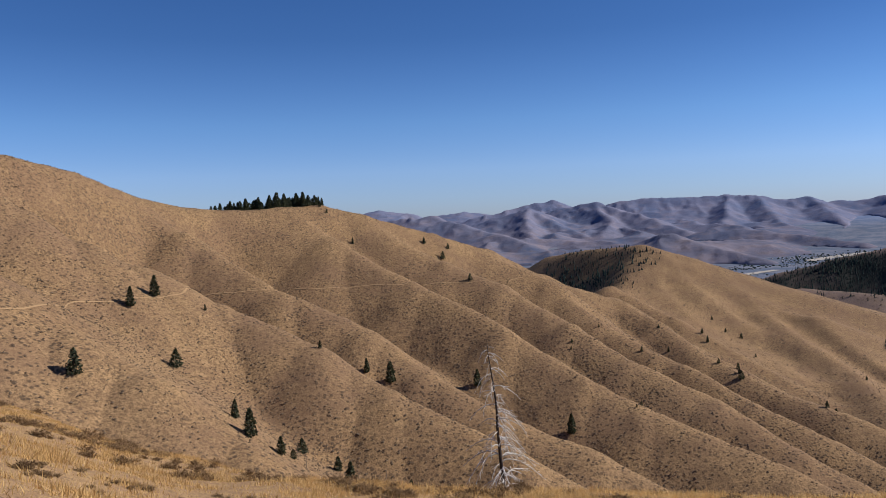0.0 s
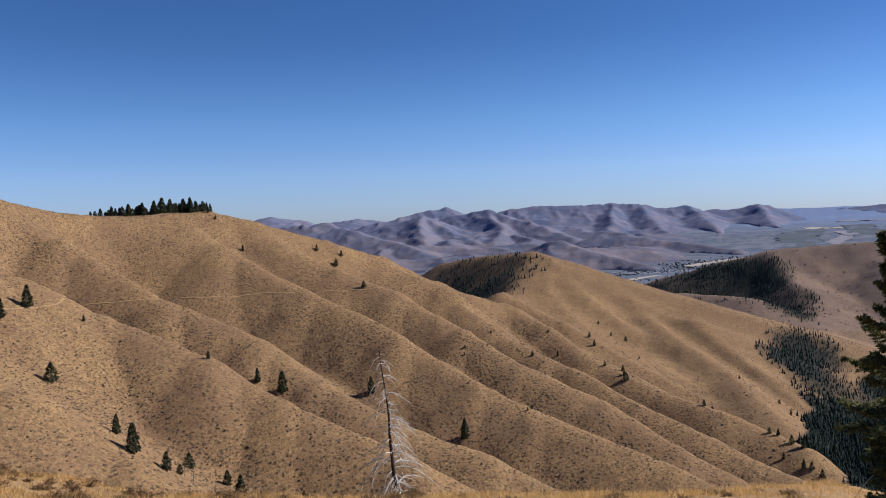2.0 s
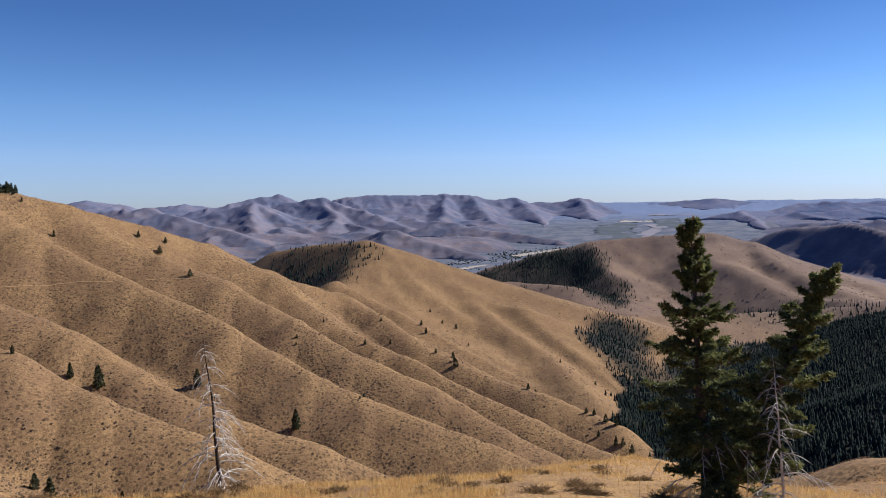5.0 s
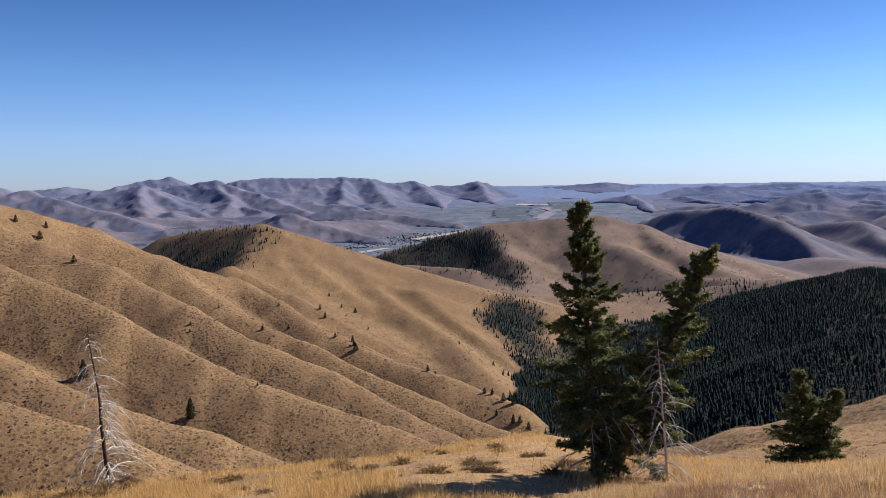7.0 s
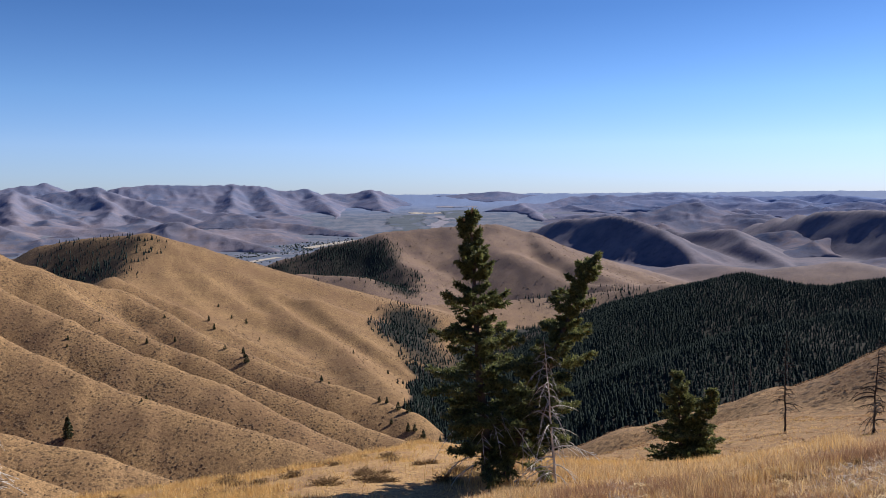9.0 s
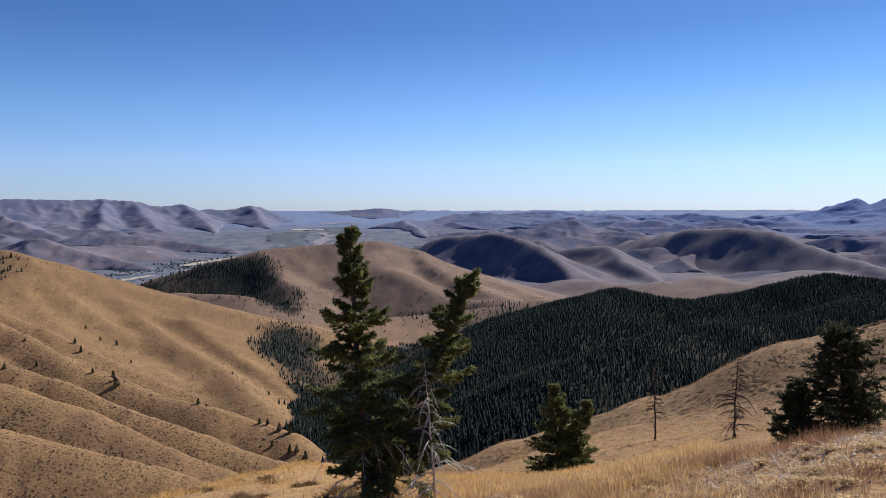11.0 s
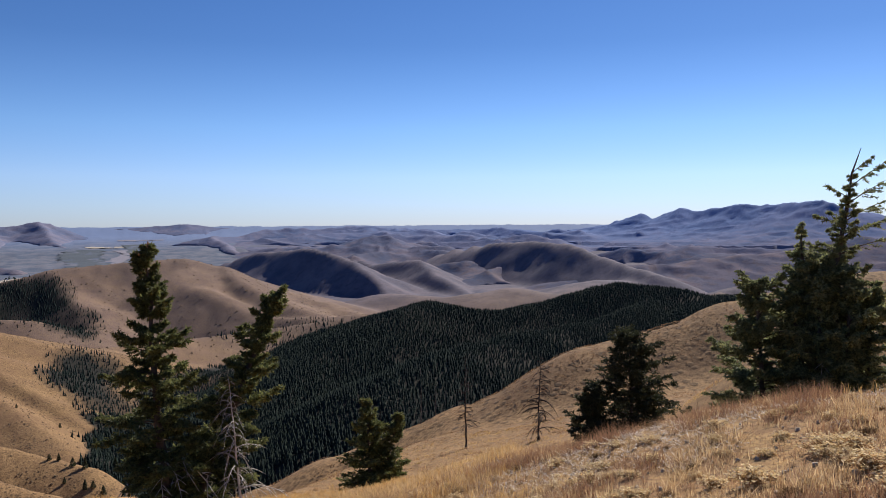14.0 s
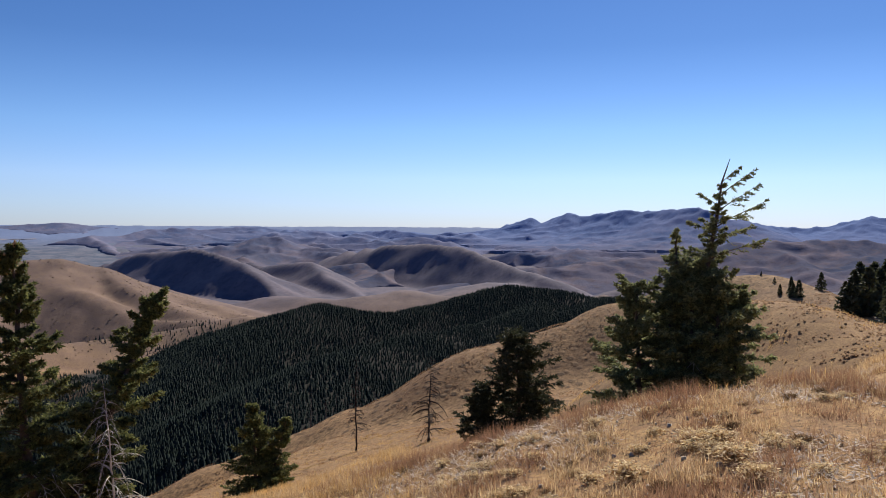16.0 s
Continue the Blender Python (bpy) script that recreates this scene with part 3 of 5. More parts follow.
def sprays(heap, at, way, length, rng, needles, size):
    """Needles round a run of twigs: at and way are arrays of starts and directions."""
    n = len(at)
    t = rng.random((n, needles)) ** 0.8
    spread = rng.normal(size=(n, needles, 3))
    spread[..., 2] *= 0.6
    spread /= np.linalg.norm(spread, axis=2, keepdims=True)
    base = at[:, None] + way[:, None] * (t * length[:, None])[..., None]
    lean = spread + way[:, None] * 0.9
    lean /= np.linalg.norm(lean, axis=2, keepdims=True)
    cross = np.cross(lean, rng.normal(size=(n, needles, 3)))
    cross /= np.linalg.norm(cross, axis=2, keepdims=True) + 1e-9
    s = size * rng.uniform(0.7, 1.35, (n, needles, 1))
    tri = np.stack([base - cross * s * 0.22, base + cross * s * 0.22, base + lean * s], 2).reshape(-1, 3)
    heap.add(tri, np.arange(len(tri)).reshape(-1, 3))


def fir(name, label, height, spread, seed, twigs=14, needles=16, size=0.055, whorls=30, bare=0.1, lean=(0, 0), open_top=0.0, dead=0,
        ragged=0.25, taper=0.85, category="tree", arms=(), tip=0.99, needle=None, cones=0):
    """A fir: trunk, a crown of drooping limbs with needled twigs, and dead lower branches where it has them."""
    rng = np.random.default_rng(seed)
    top = new(name)
    tagged(top, label, category)
    h = np.linspace(0, 1, 12)
    wander = np.cumsum(rng.normal(size=(12, 2)) * 0.012 * height, 0)
    line = np.stack([lean[0] * h * height + wander[:, 0] * h, lean[1] * h * height + wander[:, 1] * h, h * height], 1)
    thick = 0.019 * height
    stem = Heap()
    stem.tube(line, thick * (1 - h) ** 0.85 + 0.006, 8)
    wood, crown = Heap(), Heap()
    at, way, long = [], [], []

    def on_stem(f):
        return np.array([np.interp(f, h, line[:, k]) for k in range(3)])

    limbs = []
    for w in range(whorls * 5):
        f = bare + (tip - bare) * (w + rng.uniform(0, 1)) / (whorls * 5)
        clump = 0.72 + 0.28 * math.sin(f * 46 + seed)  # denser storeys with gaps between
        if rng.random() > 0.55 + 0.45 * clump:
            continue
        shape = (1 - f) ** taper * (0.55 + 0.45 * min(1, (f - bare) / 0.18 + 0.3))
        gone = open_top * max(0, f - 0.55) / 0.45
        if rng.random() < gone * 0.75:
            continue
        limbs.append((f, rng.uniform(0, 2 * math.pi), spread * (shape * clump + 0.022 * (1 - gone)) * rng.uniform(max(0.2, 1 - ragged * 1.5), 1 + ragged * 0.7), gone))
    limbs += [(f, radians(turn), reach, 0.35) for f, turn, reach in arms]
    for f, a, reach, gone in limbs:
        start = on_stem(f)
        n = 7
        s = np.linspace(0, 1, n)
        rise = 0.22 + 1.1 * f * f
        droop = (0.5 - 0.5 * f) * rng.uniform(0.5, 1.4)
        pts = start + np.stack([np.cos(a) * s * reach, np.sin(a) * s * reach, reach * (rise * s - (rise * 0.4 + droop) * s ** 2 + 0.22 * s ** 4)], 1)
        wood.tube(pts, (0.008 + 0.009 * reach) * (1 - s * 0.85), 3)
        m = max(3, int(twigs * (0.3 + reach / spread) * (1 - 0.55 * gone)))
        u = rng.uniform(0.15, 1.0, m) ** 0.75
        p = np.stack([np.interp(u, s, pts[:, i]) for i in range(3)], 1)
        out = np.array([math.cos(a), math.sin(a), 0])
        sidew = np.array([-math.sin(a), math.cos(a), 0])
        d = out * rng.uniform(0.35, 0.9, (m, 1)) + sidew * rng.choice([-1, 1], (m, 1)) * rng.uniform(0.2, 0.9, (m, 1)) + np.array([0, 0, 1]) * rng.uniform(-0.4, 0.3, (m, 1))
        d[:2] = out * 0.9 + rng.normal(size=(2, 3)) * 0.15
        d /= np.linalg.norm(d, axis=1, keepdims=True)
        at.append(p)
        way.append(d)
        long.append(reach * 0.32 * (1.15 - u) * rng.uniform(0.5, 1.3, m) * (1 - 0.5 * gone) + 0.06 * size / 0.055)
    at, way, long = np.concatenate(at), np.concatenate(way), np.concatenate(long)
    sprays(crown, at, way, long, rng, needles, size)
    part("trunk", stem.mesh("trunk", [BARK], True), top, "grey-brown fir trunk")
    n_wood = sum(len(q) for q in wood.f)
    verts = np.concatenate(wood.v + crown.v)
    faces = np.concatenate(wood.f + [q + wood.n for q in crown.f])
    part("crown", mesh_of("crown", verts, faces, [BARK, needle or NEEDLES], np.arange(len(faces)) >= n_wood), top, "dark green needled crown")
    for k in range(dead):
        f = rng.uniform(0.04, 0.34)
        d = dead_branch(rng, spread * rng.uniform(0.45, 0.85), 0.9)
        ob = part("dead_branch", d.mesh("dead_branch", [BLEACHED], True), top, "bare bleached branch")
        q = on_stem(f)
        ob.matrix_local = pose(q[0], q[1], q[2], 0, 0, rng.uniform(0, 360))
    if cones:  # ripe cones crowd the leader
        shape = Heap()
        shape.tube([(0, 0, 0), (0, 0, 0.03), (0, 0, 0.075), (0, 0, 0.10)], [0.008, 0.021, 0.017, 0.003], 6)
        shape = shape.mesh("cone", [CONE], True)
        for k in range(cones):
            q = on_stem(rng.uniform(0.84, 0.985))
            a, r = rng.uniform(0, 6.28), rng.uniform(0.05, 0.22)
            part("cone", shape, top).matrix_local = pose(q[0] + math.cos(a) * r, q[1] + math.sin(a) * r, q[2] + rng.uniform(-0.02, 0.08), rng.uniform(-30, 30), rng.uniform(-30, 30), 0)
    return top


def dead_branch(rng, reach, droop=0.5, forks=6, stout=1.0):
    """One bare branch along +x from the origin, with side twigs."""
    heap = Heap()
    s = np.linspace(0, 1, 8)
    pts = np.stack([s * reach, np.cumsum(rng.normal(size=8)) * 0.02 * reach, reach * (0.25 * s - droop * s ** 2)], 1)
    heap.tube(pts, stout * (0.006 + 0.011 * reach) * (1 - 0.8 * s), 4)
    for _ in range(forks):
        u = rng.uniform(0.25, 0.95)
        p = np.array([np.interp(u, s, pts[:, i]) for i in range(3)])
        d = np.array([0.6, rng.choice([-1, 1]) * rng.uniform(0.3, 0.9), rng.uniform(-0.7, 0.2)])
        ln = reach * 0.4 * (1.2 - u)
        v = np.linspace(0, 1, 4)
        heap.tube(p + d * (v * ln)[:, None] + np.array([0, 0, -0.25]) * (v * v * ln)[:, None], stout * (0.004 + 0.004 * reach) * (1 - 0.7 * v), 3)
    return heap


def snag(name, label, height, reach, seed, wood, branches=40, low=0.1, lean=(0, 0), droop=0.5, girth=0.016, bark=None, stout=1.0):
    """A dead standing tree: a bare trunk and its bare branches."""
    rng = np.random.default_rng(seed)
    top = new(name)
    tagged(top, label, "dead tree")
    h = np.linspace(0, 1, 14)
    wander = np.cumsum(rng.normal(size=(14, 2)) * 0.0035 * height, 0)
    line = np.stack([lean[0] * h * height + wander[:, 0], lean[1] * h * height + wander[:, 1], h * height], 1)
    line[0, :2] = 0
    stem = Heap()
    stem.tube(line, girth * height * (1 - h * 0.93), 8)
    part("trunk", stem.mesh("trunk", [bark or wood], True), top)
    kinds = [dead_branch(rng, 1.0, droop * rng.uniform(0.5, 1.4), 8, stout).mesh("branch", [wood], True) for _ in range(6)]
    for k in range(branches):
        f = low + (0.97 - low) * (k + rng.random()) / branches
        ln = reach * (1.05 - f) ** 0.6 * rng.uniform(0.45, 1.1)
        ob = part("branch", kinds[k % 6], top)
        q = [float(np.interp(f, h, line[:, i])) for i in range(3)]
        ob.matrix_local = pose(*q, 0, rng.uniform(-25, 12), rng.uniform(0, 360)) @ Matrix.Diagonal((ln, ln, ln, 1))
    return top


def stand(top, x, y, sink=0.05, turn=0.0):
    top.matrix_world = pose(x, y, ground_at(x, y) - sink, 0, 0, turn)
    return top


# the firs on the brow, and the bleached dead one beside them
stand(fir("fir_tree", "dark green fir with a pointed top on the grassy brow", 5.75, 1.5, 3, 44, 17, 0.07, 46, 0.11, (-0.045, 0.03), 0.0, 9, 0.5, 0.95, cones=18), 10.13, 13.18)
stand(fir("fir_tree", "dark green fir leaning aside with a ragged top", 4.9, 1.2, 11, 44, 17, 0.07, 40, 0.08, (0.30, -0.175), 0.0, 6, 0.6, 0.8), 10.75, 13.35)
stand(snag("dead_tree", "small bleached dead fir with curling bare branches beside the firs", 3.1, 1.1, 5, BLEACHED, 64, 0.05, (-0.07, 0.04), 1.1, 0.011), 11.2, 12.23)
stand(fir("fir_tree", "bushy young fir in dry grass", 3.45, 1.4, 21, 22, 15, 0.085, 46, 0.02, (0.0, 0.0), 0.0, 0, 0.6, 0.95), 21.8, 17.5)
stand(fir("fir_tree", "slender second stem of a bushy young fir", 2.9, 0.9, 22, 18, 15, 0.085, 32, 0.03, (0.10, -0.10), 0.0, 0, 0.6, 0.9), 22.1, 17.2)
stand(fir("fir_tree", "fir with a thin open top and long reaching branches", 5.69, 1.65, 31, 36, 22, 0.055, 54, 0.05, (0.04, -0.075), 1.0, 2, 0.6, 1.25, tip=0.96, needle=GREY_NEEDLES,
          arms=((0.62, -70, 1.15), (0.68, -55, 0.95), (0.74, -78, 1.0), (0.80, -62, 0.85), (0.86, -66, 0.70), (0.82, 120, 0.4), (0.72, 110, 0.5), (0.91, -60, 0.40))), 17.77, 2.72)
stand(fir("fir_tree", "slender fir stem grown into a bushy one", 4.3, 1.25, 33, 32, 19, 0.06, 38, 0.05, (0.0, 0.02), 0.8, 1, 0.55, 1.1, needle=GREY_NEEDLES), 17.77, 3.0)
stand(fir("fir_tree", "low rounded fir against the taller stems", 3.33, 1.3, 35, 34, 18, 0.065, 36, 0.04, (-0.05, 0.08), 0.0, 0, 0.5, 0.5, needle=GREY_NEEDLES), 17.44, 3.6)
stand(fir("fir_tree", "low bushy fir filling the foot of the clump", 3.42, 1.4, 39, 34, 18, 0.065, 38, 0.04, (0.02, -0.02), 0.0, 0, 0.5, 0.6, needle=GREY_NEEDLES), 17.28, 2.67)
stand(fir("fir_tree", "low bushy fir filling the foot of the clump", 3.1, 1.3, 40, 34, 18, 0.065, 34, 0.03, (0.0, 0.0), 0.0, 0, 0.5, 0.6, needle=GREY_NEEDLES), 17.5, 2.2)
stand(fir("fir_tree", "low bushy fir filling the foot of the clump", 3.5, 1.3, 42, 34, 18, 0.065, 36, 0.03, (0.0, 0.0), 0.0, 0, 0.5, 0.7, needle=GREY_NEEDLES), 17.6, 3.15)
stand(fir("fir_tree", "low sparse young fir beside the taller stems", 2.78, 1.1, 37, 18, 18, 0.072, 34, 0.05, (0.03, -0.06), 0.2, 2, 0.55, 0.7, needle=GREY_NEEDLES), 17.88, 1.9)
stand(fir("fir_tree", "dense dark fir on the grassy slope", 7.0, 3.5, 41, 17, 13, 0.20, 54, 0.03, (0.02, 0.0), 0.0, 0, 0.35, 0.5, needle=HILL_NEEDLES), 49, 18.0)
stand(fir("fir_tree", "low dark fir beside a larger one", 4.4, 2.0, 43, 15, 13, 0.20, 34, 0.02, (-0.03, 0.0), 0.0, 0, 0.35, 0.7, needle=HILL_NEEDLES), 47.5, 19.9)
stand(snag("dead_tree", "tall bleached dead fir with dense drooping branches", 7.0, 1.7, 51, BLEACHED, 92, 0.02, (-0.07, 0.0), 1.0, 0.0145, CHARRED, 1.35), 1.95, 28, 0.3)
stand(snag("dead_tree", "thin dark dead tree on the grassy slope", 8.8, 1.5, 61, CHARRED, 80, 0.2, (0.0, 0.0), 0.5, 0.010, None, 1.7), 61, 38)
stand(snag("dead_tree", "bare dead tree with long drooping branches", 7.3, 2.3, 63, CHARRED, 70, 0.1, (0.03, -0.02), 0.8, 0.012, None, 1.7), 59, 29.6)
stand(snag("dead_sapling", "thin curved dead sapling behind the grassy bank", 1.3, 0.3, 65, CHARRED, 16, 0.5, (0.12, -0.1), 0.4, 0.016), 18.9, 5.6)
for x, y, h in ((88, 62, 6.0), (90, 61, 4.8), (84, 66, 4.2)):
    stand(snag("dead_tree", "grey bare dead tree at the forest's edge", h, 0.9, 66 + int(h), BURNT, 30, 0.2, (0.01, 0.0), 0.5, 0.012), x, y)
for x, y, h in ((-34, 173, 4.2), (-32, 172, 4.8), (-25, 191, 5.0), (-23, 190, 3.6), (-16, 187, 7.0), (-15, 186, 4.0), (-13, 186, 4.4)):
    stand(snag("dead_tree", "slender grey dead tree low on the grassy hillside", h, 0.8, 90 + int(h * 10), BURNT, 26, 0.2, (0.02, 0.0), 0.5, 0.012), x, y)
fallen = dead_branch(np.random.default_rng(77), 2.1, 0.35, 9, 0.8)
fallen = tagged(new("fallen_branch", fallen.mesh("fallen_branch", [BLEACHED], True)), "long bare bleached branch lying against the fir's foot", "branch")
fallen.matrix_world = pose(16.9, 1.75, ground_at(16.9, 1.75) + 0.55, 0, 12, -72)

# ---- single trees on the hillsides ----
def small_fir(seed, height, width):
    """A tree as seen across the gully: trunk and a ragged crown."""
    rng = np.random.default_rng(seed)
    top = new("fir_tree")
    tagged(top, "small dark fir standing alone on the grassy hillside", "tree", "hillside firs")
    stem, crown = Heap(), Heap()
    stem.tube([(0, 0, 0), (0, 0, height * 0.5), (0, 0, height * 0.96)], [0.14, 0.09, 0.02], 6)
    n = 520
    f = 0.06 + 0.94 * rng.random(n) ** 1.25
    r = width * (1 - f) ** 0.65 * np.sqrt(rng.random(n)) * rng.uniform(0.75, 1.2, n) * (0.7 + 0.3 * np.minimum(1, f / 0.2))
    a = rng.uniform(0, 2 * math.pi, n)
    c = np.stack([np.cos(a) * r, np.sin(a) * r, f * height], 1)
    size = height * 0.075
    d = np.stack([np.cos(a), np.sin(a), rng.uniform(-0.5, 0.4, n)], 1) + rng.normal(size=(n, 3)) * 0.5
    d /= np.linalg.norm(d, axis=1, keepdims=True)
    e = np.cross(d, rng.normal(size=(n, 3)))
    e /= np.linalg.norm(e, axis=1, keepdims=True)
    tri = np.stack([c - e * size * 0.6 - d * size * 0.3, c + e * size * 0.6 - d * size * 0.3, c + d * size], 1).reshape(-1, 3)
    crown.add(tri, np.arange(len(tri)).reshape(-1, 3))
    part("trunk", stem.mesh("trunk", [BARK], True), top)
    part("crown", crown.mesh("crown", [HILL_NEEDLES]), top)
    return top


MODELS = [small_fir(70 + i, 6.0, (1.6, 1.9, 2.2, 2.6)[i]) for i in range(4)]
# plan places (x, y) and heights of the trees on the long hill's lower spurs, its upper slopes, and the slopes beyond
LOWER_FIRS = [(-78, 164, 6.5), (-90, 225, 6.6), (-87, 236, 7.2), (-74, 242, 2.5), (-72, 208, 6.0), (-48, 175, 5.4), (-43, 168, 6.8), (-37, 170, 4.9), (-37, 194, 5.9), (-27, 259, 5.9),
              (-19, 255, 8.0), (-38, 234, 2.7), (10, 282, 6.4), (39, 254, 7.0), (-28, 192, 4.7), (-24, 184, 6.3), (-10, 187, 4.3), (2, 184, 4.5), (-35, 173, 3.3), (-22, 187, 3.0)]
UPPER_FIRS = [(-47, 407, 4.1), (-48, 401, 3.5), (-11, 434, 4.3), (-1, 432, 6.2), (2, 440, 4.0), (12, 383, 4.9), (52, 330, 2.4), (51, 326, 1.9), (75, 390, 2.3), (90, 366, 3.2),
              (107, 396, 7.0), (104, 394, 4.5), (118, 440, 2.6), (117, 418, 3.7), (64, 263, 2.2), (62, 261, 1.6), (69, 223, 2.7), (-65, 419, 4.2), (-61, 416, 2.4), (-92, 398, 2.2)]
BEYOND_FIRS = [(162, 501, 4.5), (162, 491, 5.2), (137, 399, 3.6), (143, 387, 3.5), (142, 382, 6.4), (156, 424, 4.5), (170, 422, 2.6), (196, 555, 3.4), (204, 547, 5.0), (194, 577, 3.5),
               (193, 494, 2.7), (168, 350, 3.9), (203, 413, 5.3), (199, 412, 4.4), (246, 463, 3.0), (257, 437, 3.6), (266, 425, 3.6), (193, 310, 5.7), (190, 314, 5.2), (185, 323, 3.7),
               (188, 321, 3.7), (156, 252, 3.0), (169, 683, 4.0), (236, 353, 6.1), (189, 298, 4.5), (191, 294, 5.5), (182, 307, 3.1), (186, 299, 4.5)]
KNOLL_FIRS = [(112.5, 3.9, 2.4), (109, 2.9, 2.3), (110.5, 3.6, 2.0), (113.6, 5.3, 1.6), (128.2, 8.6, 0.8), (122, 6.4, 1.0), (118, 0.4, 2.4), (92, -1.9, 2.6), (91, -2.7, 3.4), (95, -3.3, 4.0),
              (89, -3.9, 3.6), (97, -4.8, 4.4), (91, -5.0, 3.6), (99, -6.2, 4.4), (93, -6.5, 3.8), (86, -5.8, 3.0), (82, -5.4, 2.6), (96, -7.8, 4.2), (89, -7.6, 3.8)]
place_rng = random.Random(5)
used = set()
for x, y, h in LOWER_FIRS + UPPER_FIRS + BEYOND_FIRS + KNOLL_FIRS:
    k = place_rng.randrange(4)
    s = (0.82 if x < 80 or y > 60 else 1.45 if x < 100 else 1.0) * h / 6.0
    m = pose(x, y, ground_at(x, y) - 0.15, 0, 0, place_rng.uniform(0, 360)) @ Matrix.Diagonal((s, s, s * place_rng.uniform(0.95, 1.1), 1))
    if k in used:
        copy_thing(MODELS[k], m)
    else:
        MODELS[k].matrix_world = m
        used.add(k)

# the grove along the hill's crest: lower at its far end, closely set
for i in range(74):
    x = -118 + 53 * (i + place_rng.random()) / 74
    y = 408 + (x + 90) * 0.55 + place_rng.uniform(-2, 9)
    h = (3.7 + 3.2 * min(1, (x + 119) / 24)) * place_rng.uniform(0.72, 1.15) * (1 if x < -72 else 0.75)
    wide = h / 6.0 * place_rng.uniform(1.0, 1.35)
    grown = copy_thing(MODELS[i % 4], pose(x, y, ground_at(x, y) - 0.2, 0, 0, place_rng.uniform(0, 360)) @ Matrix.Diagonal((wide, wide, h / 6.0, 1)))
    tagged(grown, "dark bushy conifer in a close grove on the hill's crest", "tree", "crest grove")

# ---- the woods ----
def conifers(x, y, z, height, rng, wide=0.22):
    """Corners and triangles of many small conifers, three ragged skirts each."""
    n, sides = len(x), 5
    verts, faces, count = [], [], 0
    for lo, hi, w in ((0.04, 0.50, 1.0), (0.28, 0.76, 0.72), (0.55, 1.0, 0.42)):
        a = rng.uniform(0, 6.28, n)[:, None] + np.arange(sides) * 2 * math.pi / sides
        r = (height * wide * w)[:, None] * rng.uniform(0.65, 1.25, (n, sides))
        skirt = np.stack([x[:, None] + np.cos(a) * r, y[:, None] + np.sin(a) * r, z[:, None] + height[:, None] * (lo + rng.uniform(-0.04, 0.04, (n, sides)))], 2)
        tip = np.stack([x + rng.normal(size=n) * 0.03 * height, y + rng.normal(size=n) * 0.03 * height, z + height * hi], 1)[:, None]
        v = np.concatenate([skirt, tip], 1)
        base = (np.arange(n) * (sides + 1))[:, None, None] + count
        ring = np.arange(sides)
        f = np.stack([ring, (ring + 1) % sides, np.full(sides, sides)], 1)[None] + base
        verts.append(v.reshape(-1, 3))
        faces.append(f.reshape(-1, 3))
        count += n * (sides + 1)
    return np.concatenate(verts), np.concatenate(faces)


wood_rng = np.random.default_rng(17)


def scatter(x0, x1, y0, y1, gap, share):
    """Jittered places in a plan rectangle, kept by a share between 0 and 1."""
    x, y = np.meshgrid(np.arange(x0, x1, gap), np.arange(y0, y1, gap))
    x = x.ravel() + wood_rng.uniform(-0.5, 0.5, x.size) * gap
    y = y.ravel() + wood_rng.uniform(-0.5, 0.5, y.size) * gap
    z = land(x, y)
    keep = wood_rng.random(x.size) < share(x, y, z)
    return x[keep], y[keep], z[keep]


def forest(name, label, x, y, z, lo, hi, mat, wide=0.22):
    h = wood_rng.uniform(lo, hi, len(x)) * (0.85 + 0.25 * bumps(x, y, 35, 41))
    v, f = conifers(x, y, z - 0.3, h, wood_rng, wide)
    return tagged(new(name, mesh_of(name, v, f, [mat])), label, "woods", kind="stuff")


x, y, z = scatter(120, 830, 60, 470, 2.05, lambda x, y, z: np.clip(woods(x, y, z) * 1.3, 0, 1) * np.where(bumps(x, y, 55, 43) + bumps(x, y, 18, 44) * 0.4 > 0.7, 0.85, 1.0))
forest("conifer_forest", "dense dark green conifer forest on a shaded ridge", x, y, z, 3.0, 6.2, HAZY_NEEDLES, 0.25)
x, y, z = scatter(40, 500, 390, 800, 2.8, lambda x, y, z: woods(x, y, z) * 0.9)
forest("conifer_forest", "dark conifer woods in the draws between the hills", x, y, z, 2.4, 5.2, HAZY_NEEDLES)
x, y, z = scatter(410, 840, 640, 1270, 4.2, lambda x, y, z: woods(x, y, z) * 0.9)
forest("conifer_forest", "dark conifer woods on the bare hill's shaded side", x, y, z, 3.6, 7.5, HAZY_NEEDLES)
x, y, z = scatter(190, 900, 60, 1250, 9, lambda x, y, z: np.where((woods(x, y, z) > 0.1) & (woods(x, y, z) < 0.6), 0.3, 0.008 * (woods(x, y, z) > 0.3)))
forest("burnt_trees", "grey burnt standing trees between the live conifers", x, y, z, 5, 9, BURNT, 0.06)
x, y, z = scatter(60, 260, 200, 560, 7, lambda x, y, z: step(-108, -128, z) * 0.35)
forest("scattered_firs", "scattered young firs low on the slope above the draw", x, y, z, 2.5, 5.5, HAZY_NEEDLES)

